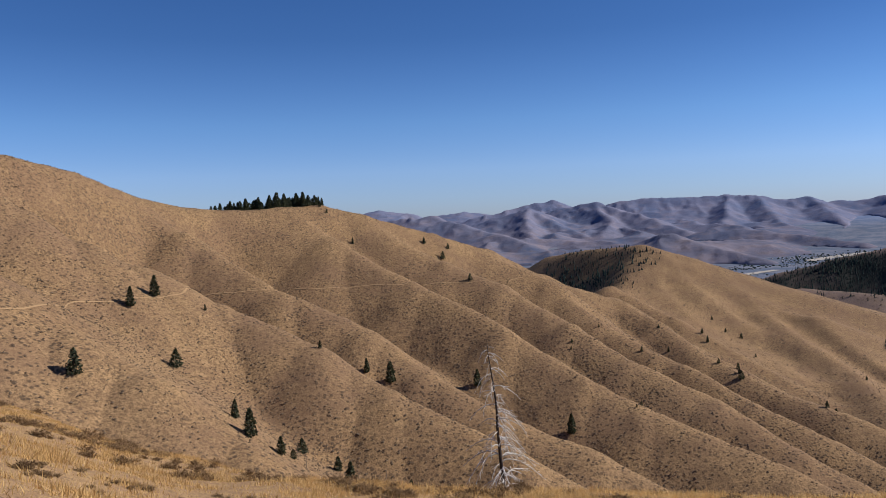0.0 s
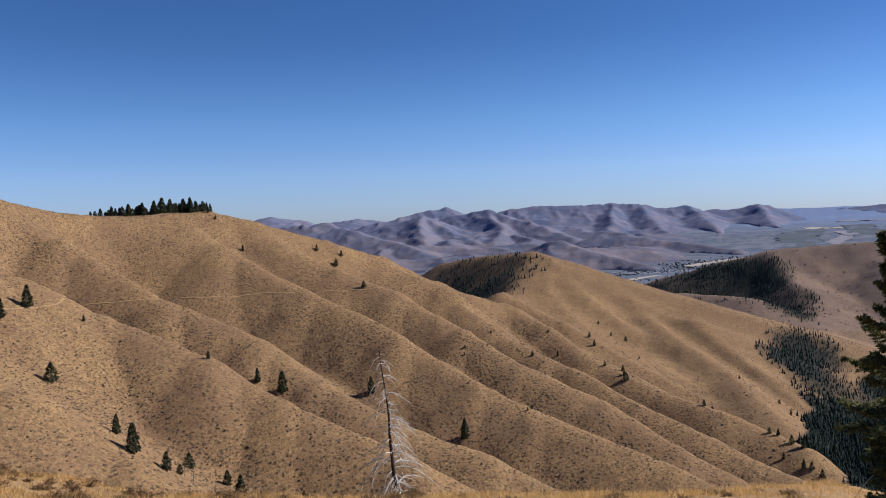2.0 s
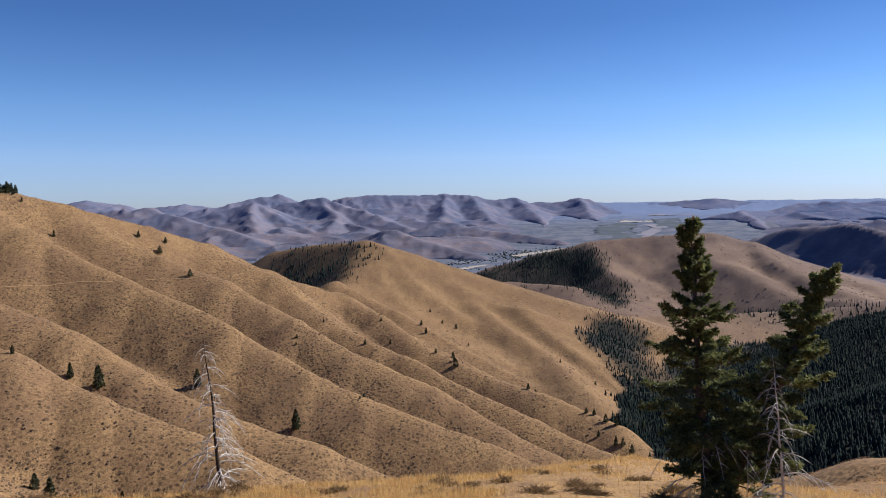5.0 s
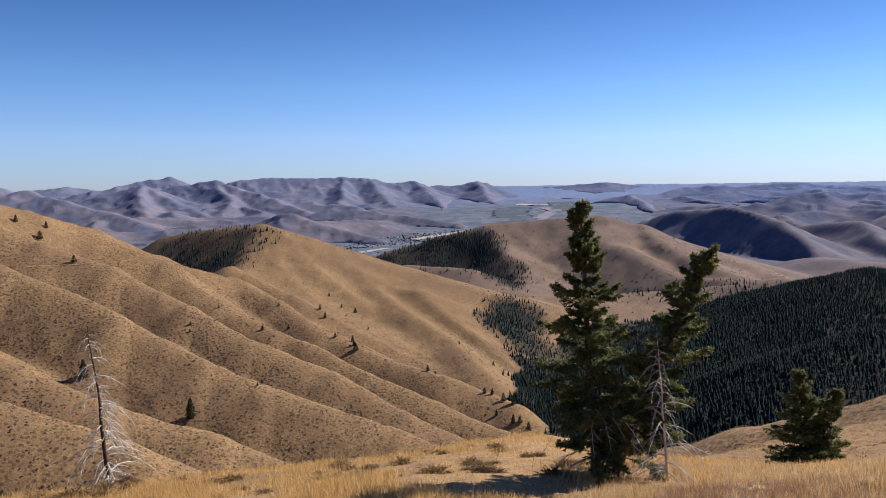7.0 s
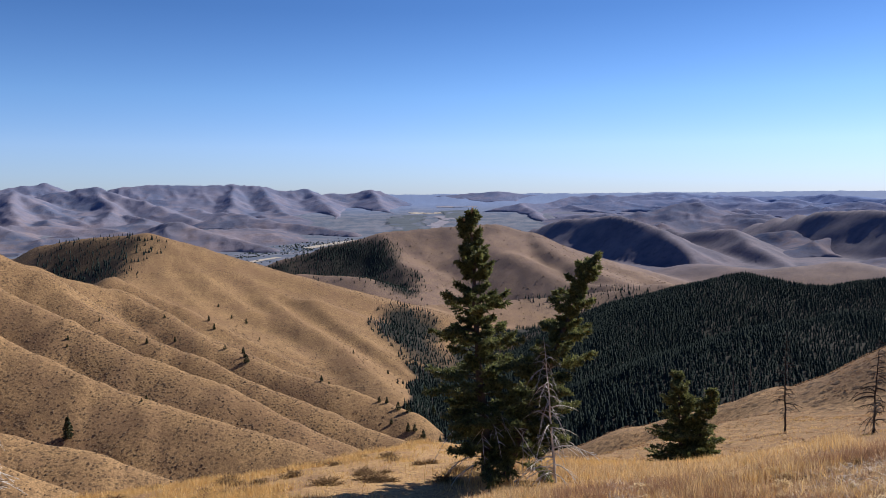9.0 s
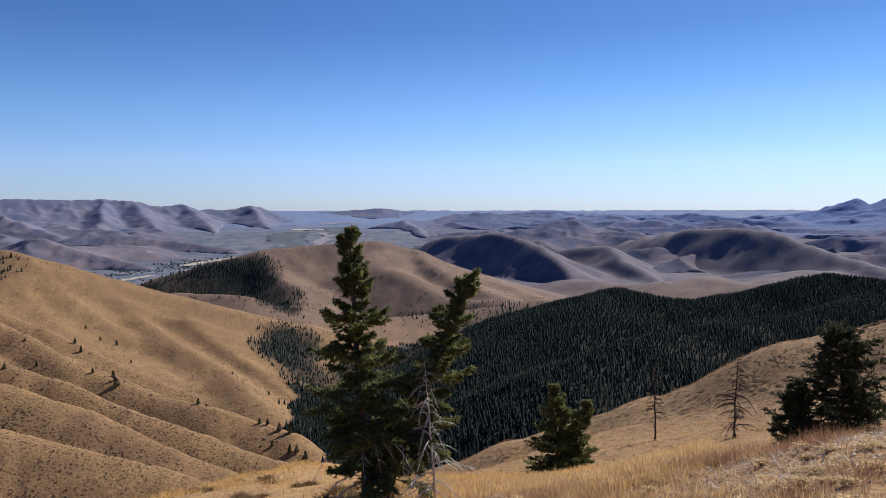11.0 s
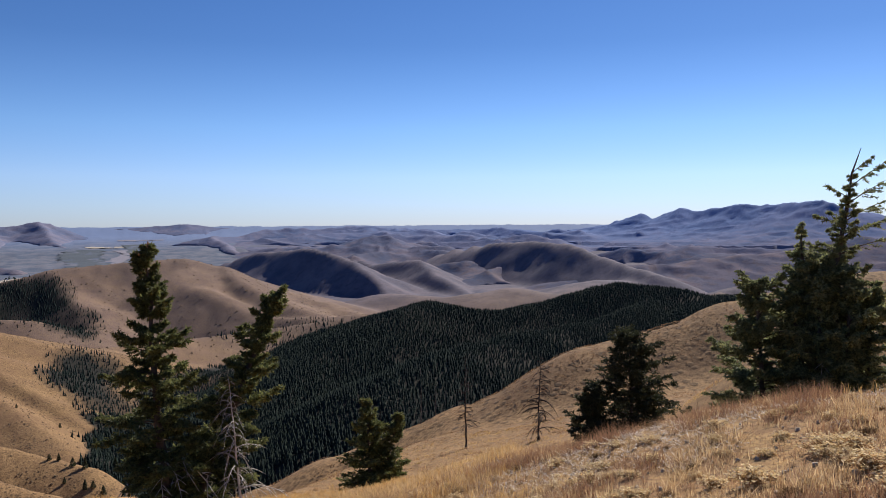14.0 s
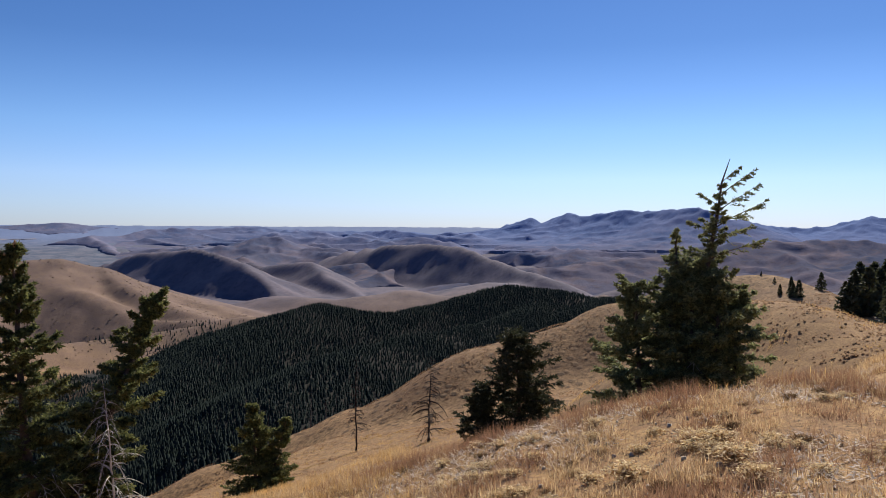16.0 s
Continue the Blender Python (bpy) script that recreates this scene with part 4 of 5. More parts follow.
# ---- brush on the slopes ----
def brush(x, y, z, size, rng):
    """Low ragged domes: corners and triangles."""
    n, sides = len(x), 7
    a = rng.uniform(0, 6.28, n)[:, None] + np.arange(sides) * 2 * math.pi / sides
    r = size[:, None] * rng.uniform(0.6, 1.3, (n, sides))
    low = np.stack([x[:, None] + np.cos(a) * r, y[:, None] + np.sin(a) * r, z[:, None] - 0.05 + 0 * r], 2)
    q = r * 0.62
    high = np.stack([x[:, None] + np.cos(a + 0.4) * q, y[:, None] + np.sin(a + 0.4) * q, z[:, None] + size[:, None] * rng.uniform(0.35, 0.95, (n, sides))], 2)
    tip = np.stack([x, y, z + size * rng.uniform(0.5, 0.9, n)], 1)[:, None]
    v = np.concatenate([low, high, tip], 1)
    i = np.arange(sides)
    j = (i + 1) % sides
    f = np.concatenate([np.stack([i, j, sides + j], 1), np.stack([i, sides + j, sides + i], 1), np.stack([sides + i, sides + j, np.full(sides, 2 * sides)], 1)])
    f = f[None] + (np.arange(n) * (2 * sides + 1))[:, None, None]
    return v.reshape(-1, 3), f.reshape(-1, 3)


def tufts(x, y, z, size, rng):
    """Small ragged five-sided tufts."""
    n, sides = len(x), 5
    a = rng.uniform(0, 6.28, n)[:, None] + np.arange(sides) * 2 * math.pi / sides
    r = size[:, None] * rng.uniform(0.6, 1.3, (n, sides))
    low = np.stack([x[:, None] + np.cos(a) * r, y[:, None] + np.sin(a) * r, z[:, None] + size[:, None] * rng.uniform(-0.1, 0.35, (n, sides))], 2)
    tip = np.stack([x, y, z + size * rng.uniform(0.6, 1.1, n)], 1)[:, None]
    i = np.arange(sides)
    f = np.stack([i, (i + 1) % sides, np.full(sides, sides)], 1)[None] + (np.arange(n) * (sides + 1))[:, None, None]
    return np.concatenate([low, tip], 1).reshape(-1, 3), f.reshape(-1, 3)


def hollow(x, y, z):
    """How far a place lies below the ground around it, in metres: gullies are positive."""
    ring = [land(x + 14 * math.cos(k), y + 14 * math.sin(k)) for k in np.arange(6) * math.pi / 3]
    return sum(ring) / 6 - z


x, y, z = scatter(-230, 230, 70, 560, 2.0, lambda x, y, z: (np.hypot(x, y) > 75) * (np.abs(np.degrees(np.arctan2(x, y)) + 2) < 32)
                  * np.clip(0.20 + 0.35 * bumps(x, y, 40, 51) + 0.3 * bumps(x, y, 9, 52) + 0.5 * step(-0.3, 1.6, hollow(x, y, z)) - 0.25 * step(-0.4, -1.6, hollow(x, y, z)), 0.03, 0.9))
v, f = tufts(x, y, z, wood_rng.uniform(0.14, 0.5, len(x)), wood_rng)
x, y, z = scatter(-200, 210, 90, 520, 1.3, lambda x, y, z: (np.abs(np.degrees(np.arctan2(x, y)) + 1) < 31) * np.where(np.hypot(x, y) < 95, 0, 1) * np.maximum(0.85 * step(0.35, 1.9, hollow(x, y, z)), 0.28))
w, g = tufts(x, y, z, wood_rng.uniform(0.12, 0.40, len(x)), wood_rng)
v, f = np.concatenate([v, w]), np.concatenate([f, g + len(v)])
x, y, z = scatter(-230, -50, 140, 340, 1.6, lambda x, y, z: (np.hypot(x, y) > 130) * 0.75 * np.clip(0.35 + 0.7 * bumps(x, y, 34, 57) + 0.3 * bumps(x, y, 11, 58), 0, 1))
w, g = tufts(x, y, z, wood_rng.uniform(0.15, 0.42, len(x)), wood_rng)
v, f = np.concatenate([v, w]), np.concatenate([f, g + len(v)])
x, y, z = scatter(60, 460, 300, 800, 3.4, lambda x, y, z: (np.hypot(x, y) > 330) * (woods(x, y, z) < 0.3) * (z < -30) * np.clip(0.3 + 0.4 * bumps(x, y, 45, 53) + 0.35 * bumps(x, y, 12, 54) + 0.4 * step(-0.2, 1.5, hollow(x, y, z)), 0.04, 0.9))
w, g = tufts(x, y, z, wood_rng.uniform(0.3, 0.75, len(x)), wood_rng)
v, f = np.concatenate([v, w]), np.concatenate([f, g + len(v)])
x, y, z = scatter(430, 1060, 690, 1290, 6.5, lambda x, y, z: (woods(x, y, z) < 0.3) * np.clip(0.16 + 0.35 * bumps(x, y, 70, 55) + 0.3 * bumps(x, y, 22, 56) + 0.35 * step(0.2, 2.5, hollow(x, y, z)), 0.02, 0.8))
w, g = tufts(x, y, z, wood_rng.uniform(0.6, 1.9, len(x)), wood_rng)
v, f = np.concatenate([v, w]), np.concatenate([f, g + len(v)])
tagged(new("hillside_brush", mesh_of("hillside_brush", v, f, [BRUSH])), "low dark sagebrush dotted over the grassy hillside", "shrubs", kind="stuff")

# ---- the trail across the long hill ----
def ribbon(name, points, width, mat, lift=0.12, gap=1.5):
    """A band laid along the ground through plan points."""
    p = np.array(points, float)
    run = np.concatenate([[0], np.cumsum(np.hypot(*np.diff(p, axis=0).T))])
    s = np.arange(0, run[-1], gap)
    q = np.stack([np.interp(s, run, p[:, 0]), np.interp(s, run, p[:, 1])], 1)
    for _ in range(3):
        q[1:-1] = (q[:-2] + q[1:-1] + q[2:]) / 3
    d = np.gradient(q, axis=0)
    d /= np.linalg.norm(d, axis=1, keepdims=True)
    w = width * (1 + 0.25 * bumps(s, s * 0, 9, 61))[:, None] / 2
    nrm = np.stack([-d[:, 1], d[:, 0]], 1)
    rows = [q + nrm * w, q, q - nrm * w]
    v = np.concatenate([np.stack([e[:, 0], e[:, 1], land(e[:, 0], e[:, 1]) + lift], 1) for e in rows])
    n = len(q)
    i = np.arange(n - 1)
    f = np.concatenate([np.stack([k * n + i, k * n + i + 1, (k + 1) * n + i + 1], 1) for k in (0, 1)] + [np.stack([k * n + i, (k + 1) * n + i + 1, (k + 1) * n + i], 1) for k in (0, 1)])
    return new(name, mesh_of(name, v, f, [mat], None, True))


def dirt_material(name, dark, light):
    m, t, b = material(name, 0.95, 0.1)
    t.links.new(mix(t, noise_of(t, 0.5, 5, 0.65), dark, light), b.inputs["Base Color"])
    return m


DIRT = dirt_material("trodden_dirt", (0.30, 0.188, 0.095), (0.37, 0.235, 0.12))
tagged(ribbon("trail", [(-103, 169), (-101, 172), (-99, 175), (-97, 179), (-96, 184), (-96, 192), (-103, 214), (-100, 218), (-97, 222), (-93, 225), (-90, 229), (-87, 235), (-84, 240), (-81, 245), (-93, 301), (-86, 301), (-79, 301), (-73, 302), (-67, 304), (-70, 350), (-62, 348), (-55, 349), (-47, 351), (-40, 352), (-32, 352), (-25, 351), (-17, 351), (-11, 381), (-2, 381), (6, 382), (14, 381), (22, 384), (35, 434), (44, 438)], 0.45, DIRT),
       "narrow pale dirt trail across the grassy hillside", "trail", kind="structure")

# ---- dry grass and shrubs close by ----
def blades(x, y, z, height, rng, width=0.006, bend=0.45):
    """Bent grass blades of two pieces each."""
    n = len(x)
    a = rng.uniform(0, 6.28, n)
    d = np.stack([np.cos(a), np.sin(a), 0 * a], 1)
    e = np.stack([-np.sin(a), np.cos(a), 0 * a], 1)
    root = np.stack([x, y, z - 0.02], 1)
    h = height[:, None]
    b = rng.uniform(0.1, bend, n)[:, None]
    mid = root + d * h * b * 0.35 + np.array([0, 0, 0.6]) * h
    tip = root + d * h * b + np.array([0, 0, 1.0]) * h * (1 - 0.3 * b)
    w = e * width * rng.uniform(0.7, 1.4, n)[:, None]
    v = np.stack([root - w, root + w, mid - w * 0.9, mid + w * 0.9, tip], 1).reshape(-1, 3)
    f = np.array([(0, 1, 3), (0, 3, 2), (2, 3, 4)])[None] + (np.arange(n) * 5)[:, None, None]
    return v, f.reshape(-1, 3)


def field(az0, az1, r0, r1, count, rng):
    az = np.radians(rng.uniform(az0, az1, count))
    r = np.sqrt(rng.uniform(r0 * r0, r1 * r1, count))
    return np.sin(az) * r, np.cos(az) * r


def spikes(x, y, z, height, rng, width, bend):
    """Leaning grass blades of one piece each."""
    n = len(x)
    a, g = rng.uniform(0, 6.28, n), rng.uniform(0, 6.28, n)
    root = np.stack([x, y, z - 0.02], 1)
    w = np.stack([np.cos(g), np.sin(g), 0 * g], 1) * (width * rng.uniform(0.7, 1.4, n))[:, None]
    lean = rng.uniform(0.05, bend, n)
    tip = root + np.stack([np.cos(a) * lean, np.sin(a) * lean, 1 - 0.35 * lean], 1) * height[:, None]
    return np.stack([root - w, root + w, tip], 1).reshape(-1, 3), np.arange(n * 3).reshape(-1, 3)


grass_rng = np.random.default_rng(23)
for name, label, mat, make, az0, az1, r0, r1, count, per, height, width, seed in (
        ("dry_grass", "pale golden bunchgrass on the near bank", PALE_STRAW, blades, 40, 104, 4.5, 9, 6000, 12, 0.19, 0.003, 71),
        ("dry_grass", "pale golden bunchgrass along the bank", PALE_STRAW, spikes, 36, 104, 7.5, 20, 25000, 13, 0.20, 0.0045, 71),
        ("russet_grass", "russet dried stems between the straw on the bank", RUSSET, spikes, 40, 104, 4.5, 14, 15000, 12, 0.22, 0.004, 91),
        ("russet_grass", "russet and brown dry stems over the open slope", RUSSET, spikes, 44, 96, 24, 118, 17000, 6, 0.16, 0.016, 93),
        ("dry_grass", "short dry grass round the standing place", STRAW, spikes, -180, 180, 0.8, 5, 2600, 7, 0.13, 0.003, 75),
        ("dry_grass", "golden dry grass over the brow", STRAW, spikes, -12, 62, 9, 30, 30000, 10, 0.19, 0.007, 71),
        ("dry_grass", "golden dry grass between sagebrush mounds", STRAW, spikes, -40, 4, 9, 64, 36000, 8, 0.18, 0.010, 77),
        ("dry_grass", "golden dry grass on the open slope", STRAW, spikes, -40, 100, 22, 85, 24000, 7, 0.17, 0.014, 73)):
    cx, cy = field(az0, az1, r0, r1, count, grass_rng)
    lush = 0.5 + 0.55 * bumps(cx, cy, 2.6, seed) + 0.5 * bumps(cx, cy, 0.7, seed + 1)
    keep = grass_rng.random(count) < np.clip(1.35 * lush - 0.2, 0.1, 1)
    cx, cy, lush = cx[keep], cy[keep], lush[keep]
    x = np.repeat(cx, per) + grass_rng.normal(size=len(cx) * per) * (0.04 + 8 * width)
    y = np.repeat(cy, per) + grass_rng.normal(size=len(cx) * per) * (0.04 + 8 * width)
    h = height * np.repeat(0.45 + 0.75 * np.clip(lush, 0, 1.2), per) * grass_rng.uniform(0.4, 1.5, len(x))
    v, f = make(x, y, land(x, y), h, grass_rng, width, 0.9)
    tagged(new(name, mesh_of(name, v, f, [mat])), label, "grass", kind="stuff")
# tall seed stalks round the feet of the firs
x, y = [], []
for cx, cy, n, wide in ((14.2, 2.3, 650, 1.1), (10.4, 13.0, 500, 0.9), (21.6, 17.4, 400, 1.0), (48, 18.6, 300, 1.8)):
    x.append(cx - 0.45 + grass_rng.normal(size=n) * wide * 0.5)
    y.append(cy + grass_rng.normal(size=n) * wide)
x, y = np.concatenate(x), np.concatenate(y)
v, f = blades(x, y, land(x, y), grass_rng.uniform(0.14, 0.36, len(x)), grass_rng, 0.004, 0.9)
tagged(new("tall_grass", mesh_of("tall_grass", v, f, [STRAW])), "tall pale grass stalks at the feet of the firs", "grass", kind="stuff")
# broken pale stems lying on the bare patches
x, y = field(46, 104, 4.5, 15, 34000, grass_rng)
keep = bumps(x, y, 1.7, 95) + 0.5 * bumps(x, y, 0.5, 96) > 0.05
x, y = x[keep], y[keep]
g = grass_rng.uniform(0, 6.28, len(x))
ln = grass_rng.uniform(0.04, 0.17, len(x))
q = np.stack([x, y, land(x, y) + 0.012], 1)
d = np.stack([np.cos(g), np.sin(g), grass_rng.uniform(-0.1, 0.5, len(x))], 1) * ln[:, None]
e = np.stack([-np.sin(g), np.cos(g), grass_rng.uniform(-0.5, 0.5, len(x))], 1) * grass_rng.uniform(0.003, 0.012, len(x))[:, None]
v = np.stack([q - e, q + e, q + d], 1).reshape(-1, 3)
tagged(new("stem_litter", mesh_of("stem_litter", v, np.arange(len(v)).reshape(-1, 3), [LITTER])), "broken pale stems and leaves littering the bare soil", "litter", kind="stuff")


def shrub(name, label, category, group, seed, size, mat, heads=0, stems=70):
    """A low shrub of thin branching stems, with dried flower heads where it has them."""
    rng = np.random.default_rng(seed)
    heap, tufts = Heap(), Heap()
    for _ in range(stems):
        a, t = rng.uniform(0, 6.28), rng.uniform(0.1, 1.3)
        ln = size * rng.uniform(0.6, 1.05)
        d = np.array([math.cos(a) * math.sin(t), math.sin(a) * math.sin(t), math.cos(t) * 0.85])
        s = np.linspace(0, 1, 4)
        pts = d * (s * ln)[:, None] + np.array([0, 0, 0.12]) * (s * s * ln)[:, None] + rng.normal(size=(4, 3)) * 0.02 * size * s[:, None]
        heap.tube(pts[::3], 0.007 * size * (1.2 - s[::3]) + 0.002, 3)
        for _ in range(12):
            u = rng.uniform(0.3, 1.0)
            p = np.array([np.interp(u, s, pts[:, i]) for i in range(3)])
            e = d * 0.7 + rng.normal(size=3) * 0.55
            k = size * rng.uniform(0.10, 0.24)
            c = np.cross(e, rng.normal(size=3))
            c *= 0.16 * k / (np.linalg.norm(c) + 1e-9)
            heap.add([p - c, p + c, p + e * k], [(0, 1, 2)])
        if heads and rng.random() < heads:
            q = pts[-1]
            for _ in range(13):
                e = rng.normal(size=3) * size * 0.10 + np.array([0, 0, size * 0.05])
                c = rng.normal(size=3) * size * 0.07
                g = rng.normal(size=3) * size * 0.07
                tufts.add([q + e, q + e + c, q + e + g], [(0, 1, 2)])
    n_stem = sum(len(q) for q in heap.f)
    verts = np.concatenate(heap.v + tufts.v)
    faces = np.concatenate(heap.f + [q + heap.n for q in tufts.f])
    return tagged(new(name, mesh_of(name, verts, faces, [mat, HEADS], np.arange(len(faces)) >= n_stem)), label, category, group)


SAGES = [shrub("sagebrush", "low grey-brown sagebrush in dry grass", "shrub", "sagebrush", 80 + i, 0.6, SAGE, 0, 110) for i in range(3)]
RABBITS = [shrub("rabbitbrush", "dried rabbitbrush with straw-coloured seed heads", "shrub", "rabbitbrush", 90 + i, 0.42, RABBIT, 0.9, 46) for i in range(3)]
bush_rng = random.Random(9)
first = set()


def plant(kinds, x, y, scale, squash=1.0):
    k = kinds[bush_rng.randrange(len(kinds))]
    m = pose(x, y, ground_at(x, y) - 0.02, 0, 0, bush_rng.uniform(0, 360)) @ Matrix.Diagonal((scale, scale, scale * squash, 1))
    if k.name in first:
        copy_thing(k, m)
    else:
        k.matrix_world = m
        first.add(k.name)


def slope_edge(az):
    return float(np.interp(az, [-40, -30, -20, -13, -8, 6], [70, 60, 42, 28, 24, 23]))


thin = [shrub("slope_sagebrush", "", "", "", 84 + i, 0.6, SAGE, 0, 40).data for i in range(3)]
shapes = []
for mesh in thin:
    co, tri = np.empty(len(mesh.vertices) * 3, np.float32), np.empty(len(mesh.polygons) * 3, np.int32)
    mesh.vertices.foreach_get("co", co)
    mesh.loops.foreach_get("vertex_index", tri)
    shapes.append((co.reshape(-1, 3), tri.reshape(-1, 3)))
for ob in [o for o in bpy.data.objects if o.name.startswith("slope_sagebrush")]:
    bpy.data.objects.remove(ob)
mounds = Heap()
for _ in range(900):  # sage mounds on the slope that falls away ahead
    az = bush_rng.uniform(-40, 6)
    a, r = radians(az), slope_edge(az) * (0.28 + 0.75 * bush_rng.random() ** 1.3)
    x, y = math.sin(a) * r, math.cos(a) * r
    if r < 14 or bumps(np.array([x]), np.array([y]), 7, 75)[0] < -0.25:
        continue
    s = bush_rng.uniform(0.35, 0.85) * (0.7 + r / 80)
    if r < 21:
        plant(SAGES, x, y, s * 0.9, 0.6)
        continue
    co, tri = shapes[bush_rng.randrange(3)]
    g = bush_rng.uniform(0, 6.28)
    c, d = math.cos(g), math.sin(g)
    mounds.add(np.stack([x + s * (co[:, 0] * c - co[:, 1] * d), y + s * (co[:, 0] * d + co[:, 1] * c), ground_at(x, y) - 0.03 + co[:, 2] * s * 0.6], 1), tri)
tagged(new("slope_sagebrush", mounds.mesh("slope_sagebrush", [SAGE])), "low brown sagebrush mounds over the golden slope", "shrubs", kind="stuff")
for _ in range(46):  # rounded mounds along the brow
    a, r = radians(bush_rng.uniform(6, 38)), bush_rng.uniform(16, 25)
    plant(SAGES, math.sin(a) * r, math.cos(a) * r, bush_rng.uniform(0.7, 1.3), 0.55)
for _ in range(330):  # rabbitbrush and dark clumps on the near bank
    a, r = radians(bush_rng.uniform(46, 102)), 5.0 + 9 * bush_rng.random()
    if bush_rng.random() < 0.8:
        plant(RABBITS, math.sin(a) * r, math.cos(a) * r, bush_rng.uniform(0.4, 1.05), 0.75)
    else:
        plant(SAGES, math.sin(a) * r, math.cos(a) * r, bush_rng.uniform(0.22, 0.6), 0.8)
for x, y, s in ((9.6, 1.5, 1.6), (9.4, 1.2, 1.4), (8.7, 1.0, 1.4), (8.5, 2.0, 1.4), (7.9, 0.7, 1.2), (8.0, 1.1, 1.0), (9.1, 0.6, 1.0), (8.6, 2.4, 0.9), (11.0, 1.6, 0.9)):  # the fullest ones
    plant(RABBITS, x, y, s, 0.8)
bx, by = field(44, 94, 28, 130, 26000, grass_rng)
keep = bumps(bx, by, 12, 78) + 0.6 * bumps(bx, by, 3.5, 79) > -0.2
cx, cy = field(83, 95, 46, 66, 1400, grass_rng)  # thickest on the low rise before the knoll
bx, by = np.concatenate([bx[keep], cx]), np.concatenate([by[keep], cy])
v, f = tufts(bx, by, land(bx, by) - 0.04, grass_rng.uniform(0.05, 0.14, len(bx)), grass_rng)
tagged(new("shoulder_brush", mesh_of("shoulder_brush", v, f, [TUSSOCK])), "low brown sagebrush dotted over the grassy shoulder", "shrubs", kind="stuff")

# stones on the near bank
stone_rng = np.random.default_rng(29)
sx, sy = field(56, 103, 5, 15, 500, stone_rng)
keep = bumps(sx, sy, 2.5, 76) > 0.1
sx, sy = sx[keep], sy[keep]
v, f = brush(sx, sy, land(sx, sy), stone_rng.uniform(0.012, 0.045, len(sx)), stone_rng)
tagged(new("stones", mesh_of("stones", v, f, [PEBBLE])), "small pale stones scattered in the dry grass", "stones", kind="stuff")

# ---- the town and fields on the valley floor ----
SAND = dirt_material("pale_gravel", (0.34, 0.29, 0.24), (0.46, 0.41, 0.35))
# field colour shifted to blue for the valley's haze
FIELD = dirt_material("dry_field", (0.19, 0.18, 0.22), (0.28, 0.26, 0.29))
WATER_MEADOW = dirt_material("dark_river_meadow", (0.075, 0.09, 0.11), (0.11, 0.125, 0.145))


def flat(name, label, category, points, width, mat, lift):
    tagged(ribbon(name, points, width, mat, lift, 12), label, category, kind="structure")


flat("gravel_bar", "pale bare gravel strip on the valley floor", "gravel", [(650, 1850), (742, 1965), (803, 2023), (880, 2085)], 26, SAND, 1.5)
flat("gravel_bar", "pale bare gravel strip beside the town", "gravel", [(1060, 2300), (1177, 2360), (1317, 2400)], 34, SAND, 1.5)
flat("field", "pale dry fields far down the valley", "field", [(2040, 3240), (2110, 3220), (2190, 3180)], 70, SAND, 1.5)
flat("field", "pale dry fields far down the valley", "field", [(2360, 3480), (2460, 3430), (2560, 3390)], 60, FIELD, 1.5)
flat("field", "grey stubble fields beside the river", "field", [(1740, 2600), (1842, 2715), (2021, 2880), (2060, 3020)], 60, FIELD, 1.5)
flat("river_meadow", "dark wooded meadow along the river", "meadow", [(1500, 2380), (1640, 2560), (1780, 2880), (1960, 3120)], 150, WATER_MEADOW, 1.2)
flat("river_meadow", "dark wooded meadow along the river", "meadow", [(2000, 2800), (2150, 3000), (2300, 3250)], 120, WATER_MEADOW, 1.2)


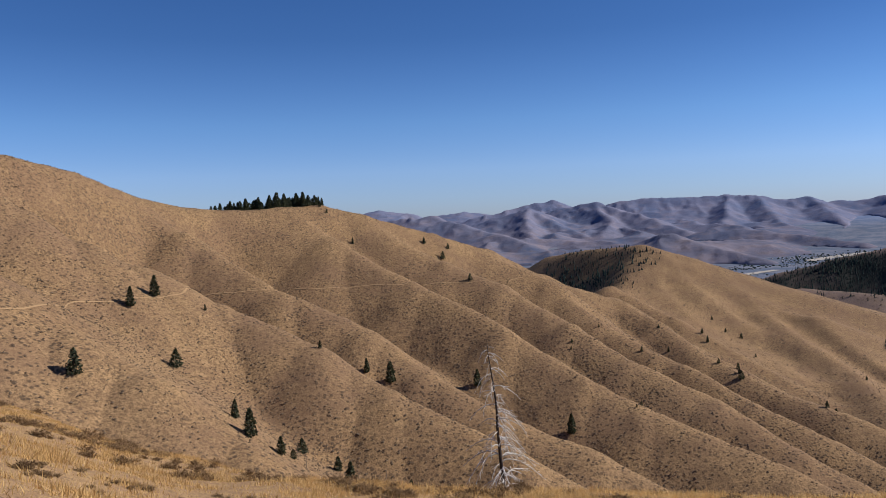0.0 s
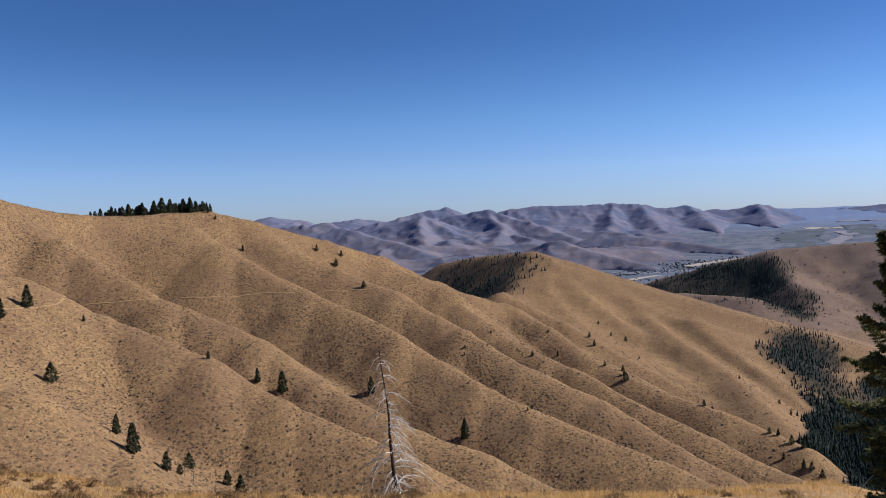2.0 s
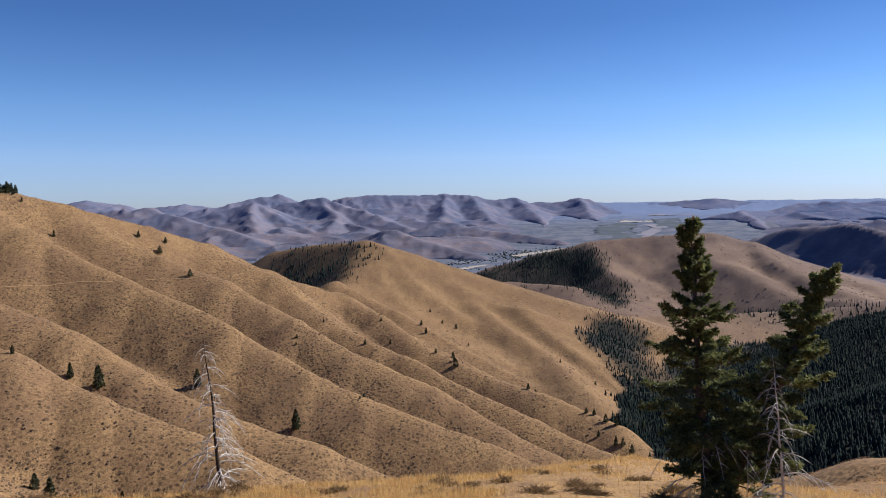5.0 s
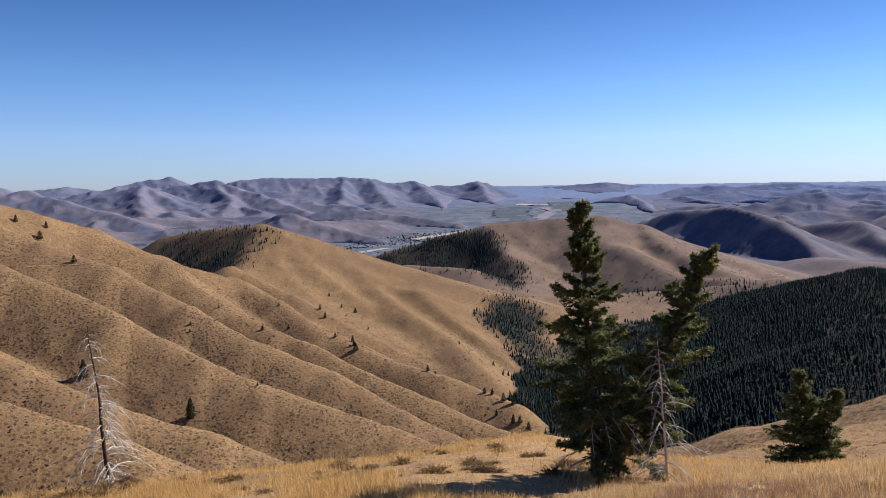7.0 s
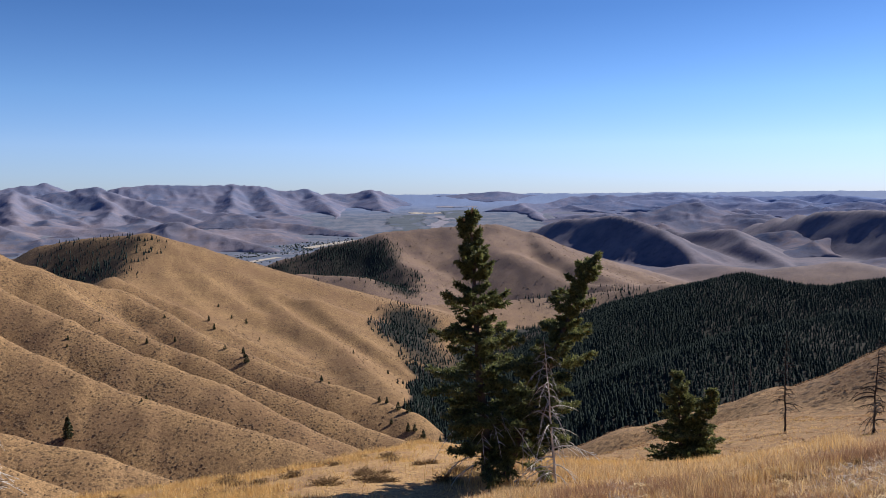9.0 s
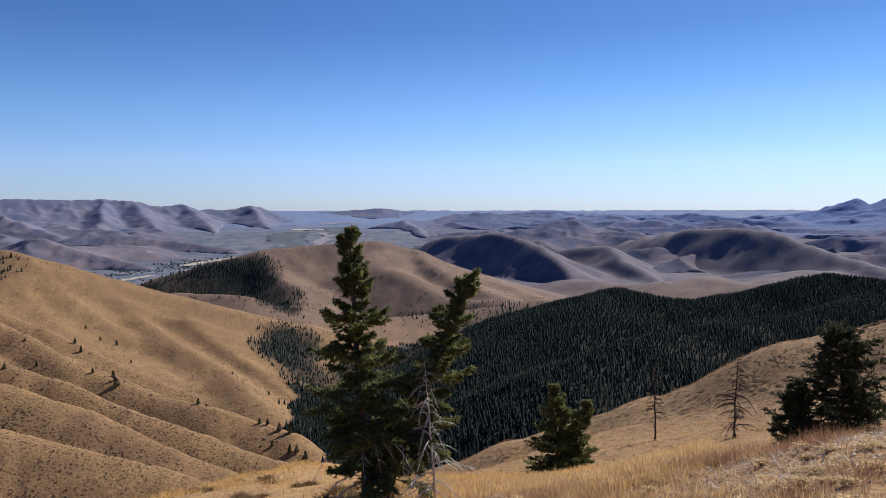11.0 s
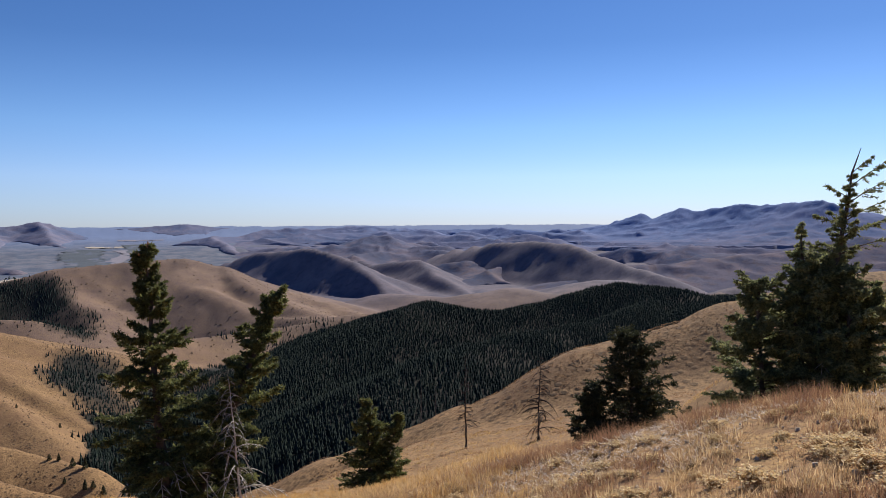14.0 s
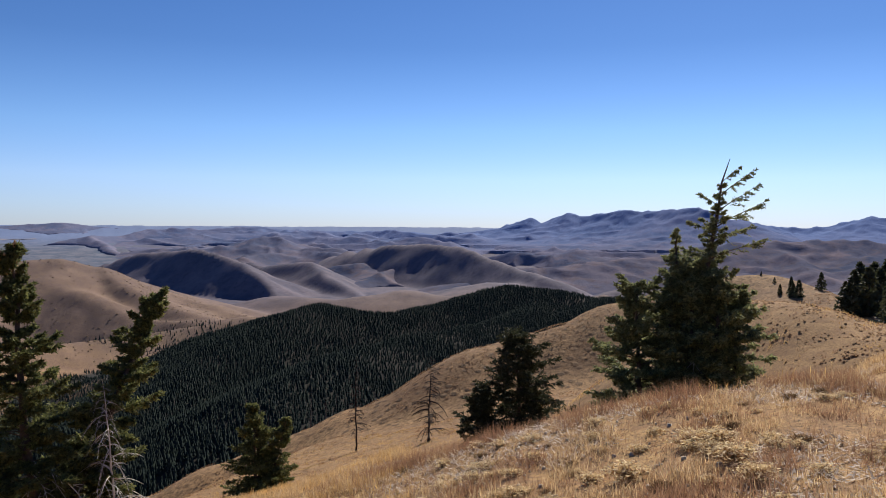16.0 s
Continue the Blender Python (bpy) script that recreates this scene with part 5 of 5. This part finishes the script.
def houses(x, y, z, rng):
    """Small gabled houses: corners and triangles."""
    n = len(x)
    a = rng.uniform(0, 6.28, n)
    c, s = np.cos(a)[:, None], np.sin(a)[:, None]
    w, d, h = rng.uniform(1.4, 2.8, n)[:, None], rng.uniform(1.1, 1.9, n)[:, None], rng.uniform(1.1, 1.8, n)[:, None]
    px = np.array([[-1, 1, 1, -1, -1, 1, 1, -1, -1, 1]]) * w
    py = np.array([[-1, -1, 1, 1, -1, -1, 1, 1, 0, 0]]) * d
    pz = np.array([[0, 0, 0, 0, 1, 1, 1, 1, 1.55, 1.55]]) * h - 0.3
    v = np.stack([x[:, None] + px * c - py * s, y[:, None] + px * s + py * c, z[:, None] + pz], 2)
    f = np.array([(0, 1, 5), (0, 5, 4), (1, 2, 6), (1, 6, 5), (2, 3, 7), (2, 7, 6), (3, 0, 4), (3, 4, 7), (4, 5, 9), (4, 9, 8), (6, 7, 8), (6, 8, 9), (5, 6, 9), (7, 4, 8)])
    which = np.tile(np.array([0] * 8 + [1] * 4 + [0] * 2), n)
    return v.reshape(-1, 3), (f[None] + (np.arange(n) * 10)[:, None, None]).reshape(-1, 3), which


WALLS = leaf_material("pale_house_walls", (0.18, 0.17, 0.17), (0.42, 0.41, 0.41), 0.8)
ROOFS = leaf_material("house_roofs", (0.10, 0.10, 0.11), (0.42, 0.41, 0.42), 0.6)
town = [(690, 2080), (840, 2130), (980, 2180), (1130, 2330), (1290, 2370), (1290, 2440), (1100, 2440), (960, 2400), (820, 2260)]
x, y, z = scatter(680, 1300, 2060, 2450, 15, lambda x, y, z: inside(x, y, town) * np.clip(0.5 + 0.6 * bumps(x, y, 90, 81), 0.05, 1) * (z < -140))
v, f, which = houses(x, y, z, wood_rng)
tagged(new("town_houses", mesh_of("town_houses", v, f, [WALLS, ROOFS], which)), "far small pale houses of a valley town", "houses", kind="stuff")
x, y, z = scatter(640, 1350, 1950, 2480, 13, lambda x, y, z: (inside(x, y, town) * 0.55 + 0.12) * np.clip(0.6 + 0.7 * bumps(x, y, 70, 82), 0, 1) * (z < -140))
v, f = brush(x, y, z, wood_rng.uniform(2.0, 4.2, len(x)), wood_rng)
tagged(new("town_trees", mesh_of("town_trees", v, f, [HAZY_NEEDLES])), "dark tree clumps between the far houses", "trees", kind="stuff")
